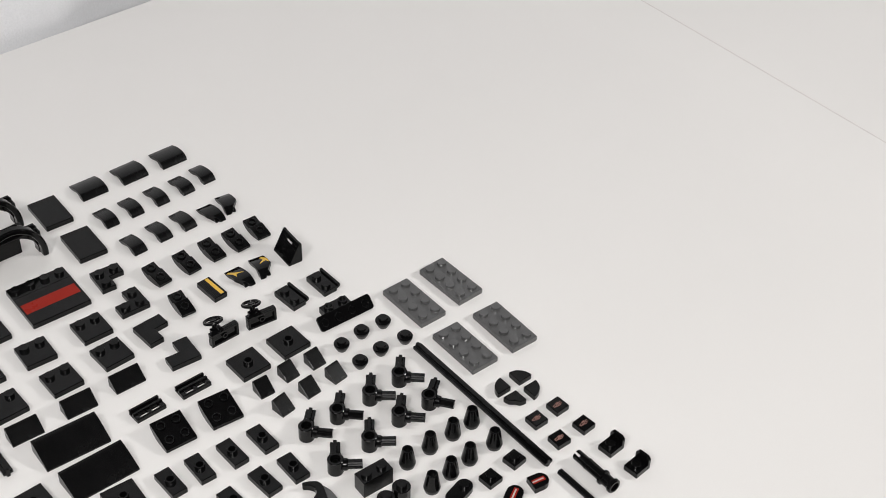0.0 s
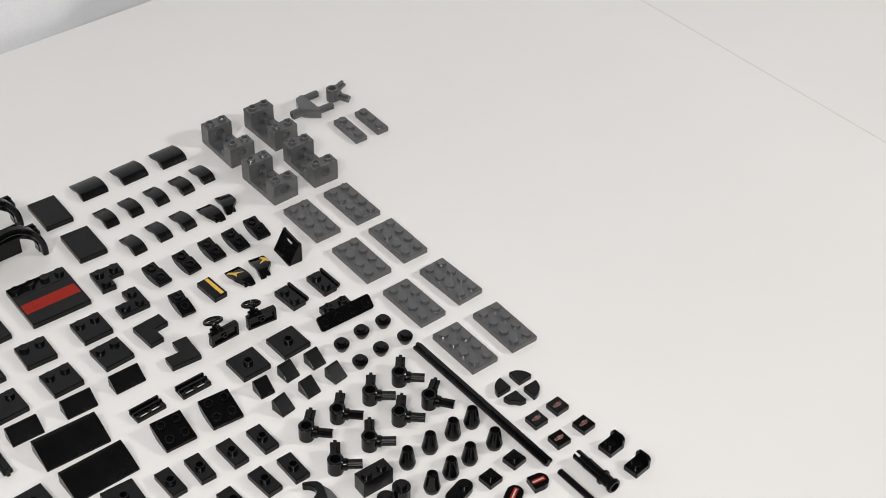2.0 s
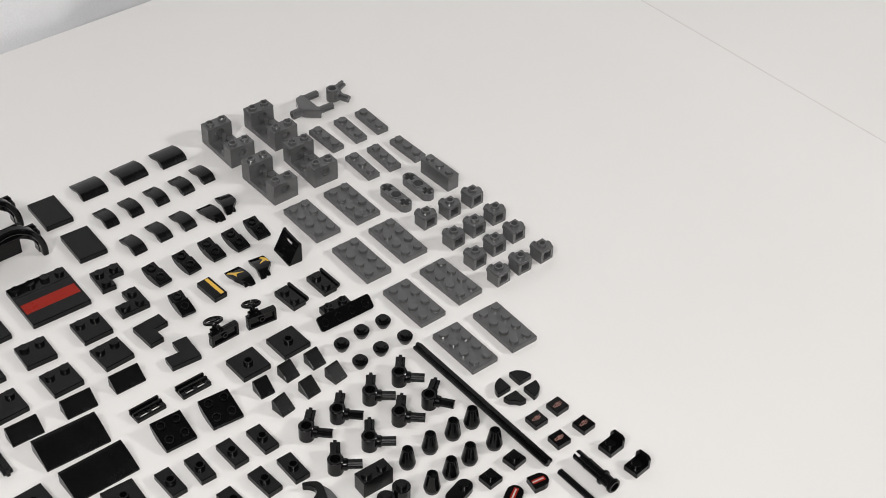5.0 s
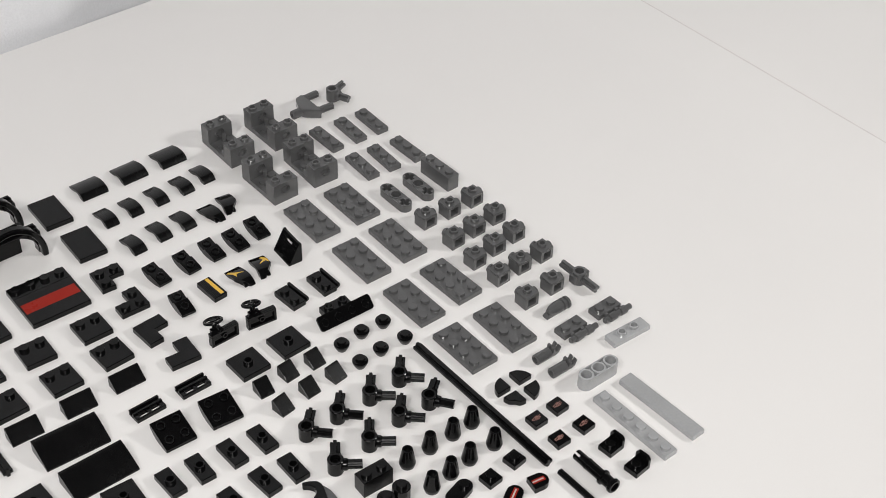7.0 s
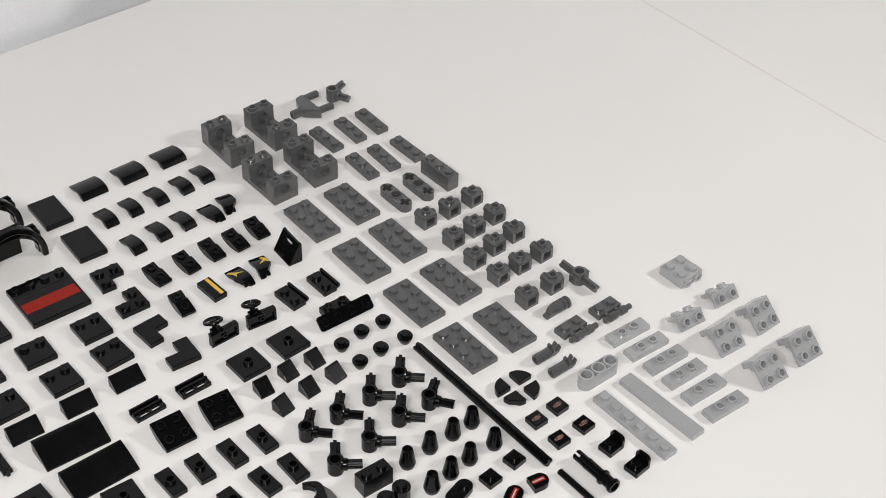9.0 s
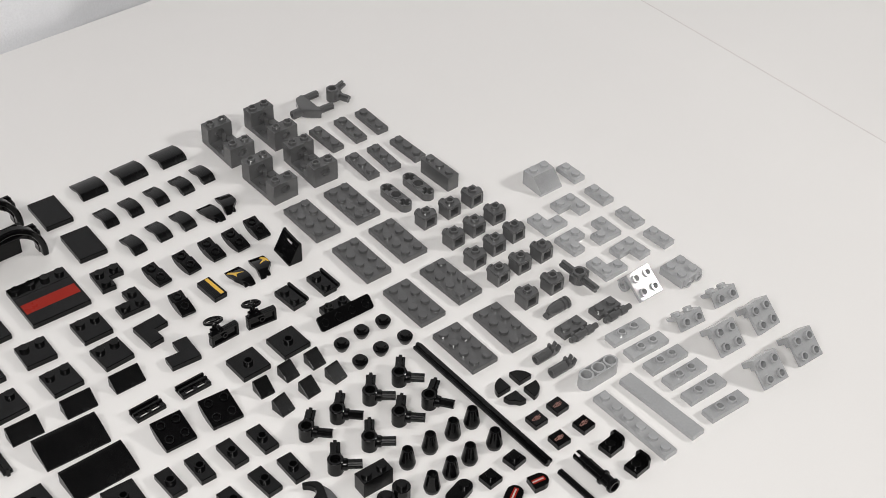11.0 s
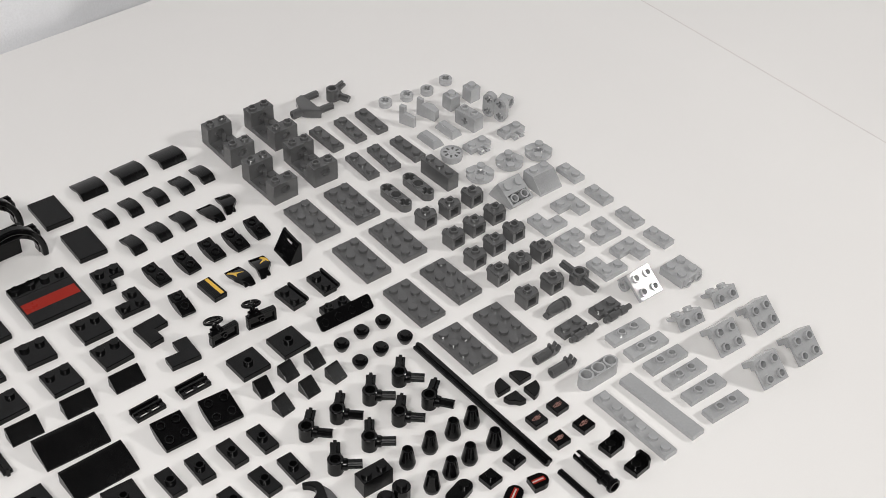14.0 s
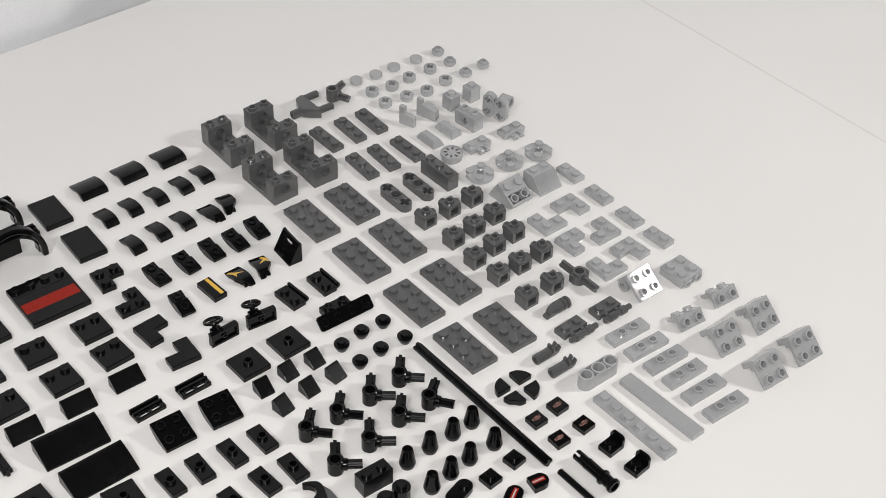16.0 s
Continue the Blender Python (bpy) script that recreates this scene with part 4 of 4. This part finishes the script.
put(bracket_small(), [(13.5, -217.8, 4.4), (14.2, -233.8, 5.1)])
put(round_print(), [(-26.7, -213, -10), (-40.3, -212, 30)])
put(plate("plate", "small black square plate with one stud", "plate", "small black plates", BLACK, 1, 1), [(-42.2, -198.1, 4.2), (-26.3, -196.2, 6.7)])
put(round_brick(), [(-89.0, -182.0, 0), (-79.9, -181.2, 0)])
put(oval_plate(), [(-58.6, -195.7, 15)])
put(claw(), [(-111.5, -150.2, 0)])
put(plate("brick", "black plastic brick with two studs", "brick", "black bricks", BLACK, 2, 1, 9.6), [(-84.8, -167.5, -2.1)])
put(wheel_stand(), [(-65.7, -49.2, -6.1), (-86.7, -47.7, 1.4)])
put(tent_piece(), [(-25.8, -14.2, -3.9)])
put(rail_plate(), [(-43.7, -43.9, 4.4), (-24.6, -44.8, 1.4)])
put(bumper(), [(-30.2, -70.8, -1.7)])
put(yellow_tile(), [(-72.6, -14.3, 3.7)])
put(notch_slope(1, True), [(-56, -14.7, 0)])
put(notch_slope(-1, True), [(-42, -14.4, -8)])
put(inverted_curve(1, "narrow inverted black slopes"), [(-89.6, 11.6, 5.3), (-72.4, 10.4, 3.7), (-91.1, -15.3, -3.8), (-56.5, 11.1, 1.9), (-42.3, 10.1, 2.6), (-27.9, 11.6, -1.5)])
put(plate("plate", "dark grey eight-stud plate lying flat", "plate", "dark grey eight-stud plates", DARK, 2, 4), [(26.8, -41.5, -0.8, 0.15), (1.8, -42.6, -0.9, 0.25), (-0, -0, -0.6, 0.45), (26.1, -1.2, -0.6, 0.55), (2.6, -126.5, -0.6), (3.1, -85.5, 0.3), (27.9, -127.3, -1.6), (28.4, -84.2, 1.5)])
put(wheel_brick(), [(27.3, 39.7, -1.5, 0.75), (0.3, 40.6, 0.6, 0.95), (0.3, 83.1, -0.8, 1.05), (28.7, 81.6, 0.7, 1.25)])
put(fork(), [(58.6, 85.7, 0, 1.45)])
put(hub(DARK, "dark grey upright socket with two short axles", "dark grey connectors", 0.95), [(78.1, 88.6, -26, 1.55)])
put(plate("plate", "dark grey narrow three-stud plate", "plate", "dark grey three-stud plates", DARK, 1, 3), [(81.6, 54.3, -1.8, 1.75), (66.5, 54.9, -2.2, 1.95), (49.9, 55.8, 1.1, 2.05), (51.1, 22.5, -2.4, 2.25), (65.7, 21.5, -2.9, 2.45), (81.7, 19.8, 1, 2.55)])
put(plate("brick", "dark grey narrow three-stud brick", "brick", "dark grey bricks", DARK, 1, 3, 9.6), [(79.5, -12.1, 1.8, 2.75)])
put(thin_arm(), [(64, -12.4, 0, 2.85), (48, -12.7, 0, 3.05)])
put(headlight(), [(48.7, -38, 2.1, 3.25), (64.7, -39, 2.1, 3.35), (80.9, -38.9, 2.8, 3.55), (50.1, -60.1, 2.8, 4.05), (65.4, -59.2, 2.3, 3.85), (81, -57.9, -1.5, 3.75), (48.6, -79.6, 1.6, 4.51), (64, -77.5, 0.5, 4.35), (79.3, -75.8, 1.1, 4.18), (49.9, -97.1, 2.8, 5), (64.9, -97, -1, 4.84), (80.1, -97, 2.7, 4.67), (67.6, -118.9, 0.8, 5.16), (49.8, -119.2, -0.5, 5.33)])
put(cross_axle(), [(82.4, -123.8, 0, 5.49)])
put(dome_pin(), [(58.4, -134, 0, 5.65)])
put(hinge_plate(DARK, True), [(77.5, -148.1, 1, 5.82), (54, -148, 1.7, 5.99)])
put(clip_tube(), [(30, -155.3, 0, 6.2), (30, -166.8, 0, 6.35)])
put(plate("plate", "light grey narrow six-stud plate", "plate", "light grey plates", LIGHT, 1, 6), [(32.3, -214.7, 0, 6.45)])
put(plate("tile", "plain light grey long narrow tile", "tile", "light grey tiles", LIGHT, 1, 6, spots=[]), [(50.9, -214, 1.3, 6.65)])
put(thick_arm(), [(40.9, -180.9, 0, 6.75)])
put(plate("jumper_plate", "light grey narrow plate with two open studs", "plate", "light grey jumper plates", LIGHT, 3, 1, spots=[(-4, 0), (4, 0)], hollow=True), [(74.1, -168.1, -2.7, 6.95), (74.3, -181.1, -2.9, 7.15), (75, -193.6, -1.7, 7.25), (75.4, -206.1, -1.4, 7.45), (75.1, -219.1, -2, 7.65), (75, -233.1, -2.9, 7.75)])
put(bracket_large(), [(107, -228.2, -2.4, 7.95), (133, -228.1, -2.7, 8.15), (133.1, -200.4, 0.8, 8.25), (107.3, -200.3, -3.4, 8.45)])
put(bracket_large(37.3, True), [(103.4, -146.4, 0.2, 9.05)])
put(bracket_low(), [(104.6, -180.3, -4.5, 8.65), (131.5, -178.9, -4.1, 8.75)])
put(side_stud_plate(), [(128.3, -153, 1.4, 8.95)])
put(plate("plate", "light grey two-stud plate", "plate", "light grey two-stud plates", LIGHT, 1, 2), [(140, -125.6, 3.7, 9.23), (139.9, -103.7, -0.5, 10.06), (140.1, -79.1, -0.4, 10.22), (141.1, -54.7, -0.2, 10.72)])
put(corner_plate("corner_plate", "light grey three-stud corner plate", "light grey corner plates", LIGHT, "near"), [(119.3, -124.2, 3.4, 9.4), (119.9, -77, 1.4, 10.39)])
put(corner_plate("corner_plate", "light grey three-stud corner plate", "light grey corner plates", LIGHT, "far"), [(101.2, -125.4, -0.3, 9.56), (101, -79, 0.7, 10.55)])
put(corner_plate("corner_plate", "light grey three-stud corner plate", "light grey corner plates", LIGHT, "right"), [(101.4, -100.6, 2.1, 9.73)])
put(corner_plate("corner_plate", "light grey three-stud corner plate", "light grey corner plates", LIGHT, "left"), [(119.1, -102.3, -0.6, 9.89)])
put(slope_brick(), [(122.3, -51.6, -1, 10.88)])
put(inverted_slope_brick(), [(100.7, -48.8, 0.8, 11.05)])
put(round_four(), [(99.2, -24.5, 0, 11.21), (120.2, -25.7, 10, 11.35), (139.7, -28.9, 0, 11.55)])
put(hinge_plate(LIGHT, False), [(141.6, -2.7, 1.6, 11.75), (116.3, -1.5, 1.8, 11.85)])
put(slotted_wheel(), [(97.6, -1.2, 0, 12.05)])
put(ingot(), [(98.1, 19.2, 0.9, 12.25), (112.8, 20.4, 2.1, 12.35)])
put(axle_brick_small(), [(126.8, 18.1, 6.2, 12.55)])
put(double_connector(), [(144.2, 14.6, -70, 12.75)])
put(plate("brick", "light grey one-stud brick", "brick", "light grey bricks", LIGHT, 1, 1, 9.6), [(145.4, 38.2, 1.9, 12.85), (130.1, 38.7, 2, 12.95)])
put(wing(1), [(112.2, 39.7, 0, 13.15)])
put(wing(-1), [(97.9, 40.6, 0, 13.35)])
put(bush(), [(99.7, 64.3, 0, 13.45), (114.2, 61.8, 0, 13.65), (127.7, 59.1, 0, 13.85), (143.8, 60.9, 0, 13.95), (144.3, 76.7, 0, 14.15), (128, 76.9, 0, 14.35), (114, 76.1, 0, 14.45), (100.5, 78.4, 0, 14.65)])
put(round_tile(), [(100, 94.1, 0, 14.8), (113.6, 92.1, 0, 14.95), (127.6, 92, 0, 15.15), (144.1, 90.6, 0, 15.3)])
put(round_plate(LIGHT, "light grey round plates", "small light grey round plate with an open stud", True), [(160.5, 88.9, 0, 15.45), (159.1, 75.2, 0, 15.62), (159.2, 60, 0, 15.75), (173.8, 60.4, 0, 15.92)])
put(long_axle(96.5), [(-15.7, -159.6, 0)])
put(long_axle(64), [(-210.1, -31.2, 0)])
put(rod("axle_pin", "black long pin with a collar and flared socket end", "pin", [(2.3, -12.4), (3.1, -12.4), (3.6, -12.0), (3.6, -10.6), (2.9, -9.8), (2.9, -6.0), (3.7, -5.6), (3.7, -4.4), (2.7, -4.0), (2.7, 4.4), (2.9, 4.6), (2.9, 5.4), (2.6, 5.6), (2.6, 9.2), (0, 9.2), (0, -9.0), (2.3, -9.0), (2.3, -12.4)], BLACK, 28, "black pins", (2.6, 9.1, 12.4)), [(-2.9, -225, 0)])
put(rod("bar", "thin round black plastic bar", "bar", [(0, -16), (1.4, -16), (1.6, -15.8), (1.6, 15.8), (1.4, 16), (0, 16)], BLACK, 20, "black bars"), [(-14.6, -230, 0)])


def motions():
    """Each piece lies in the stock until it is set down in its place."""
    for one, m, t in MOVES:
        stock = Matrix.Translation(AWAY) @ m
        f = frame(t)
        walk(one, [(0.0, stock), ((f - 2) / FPS, stock), ((f - 1) / FPS, m), (16.0, m)])


motions()
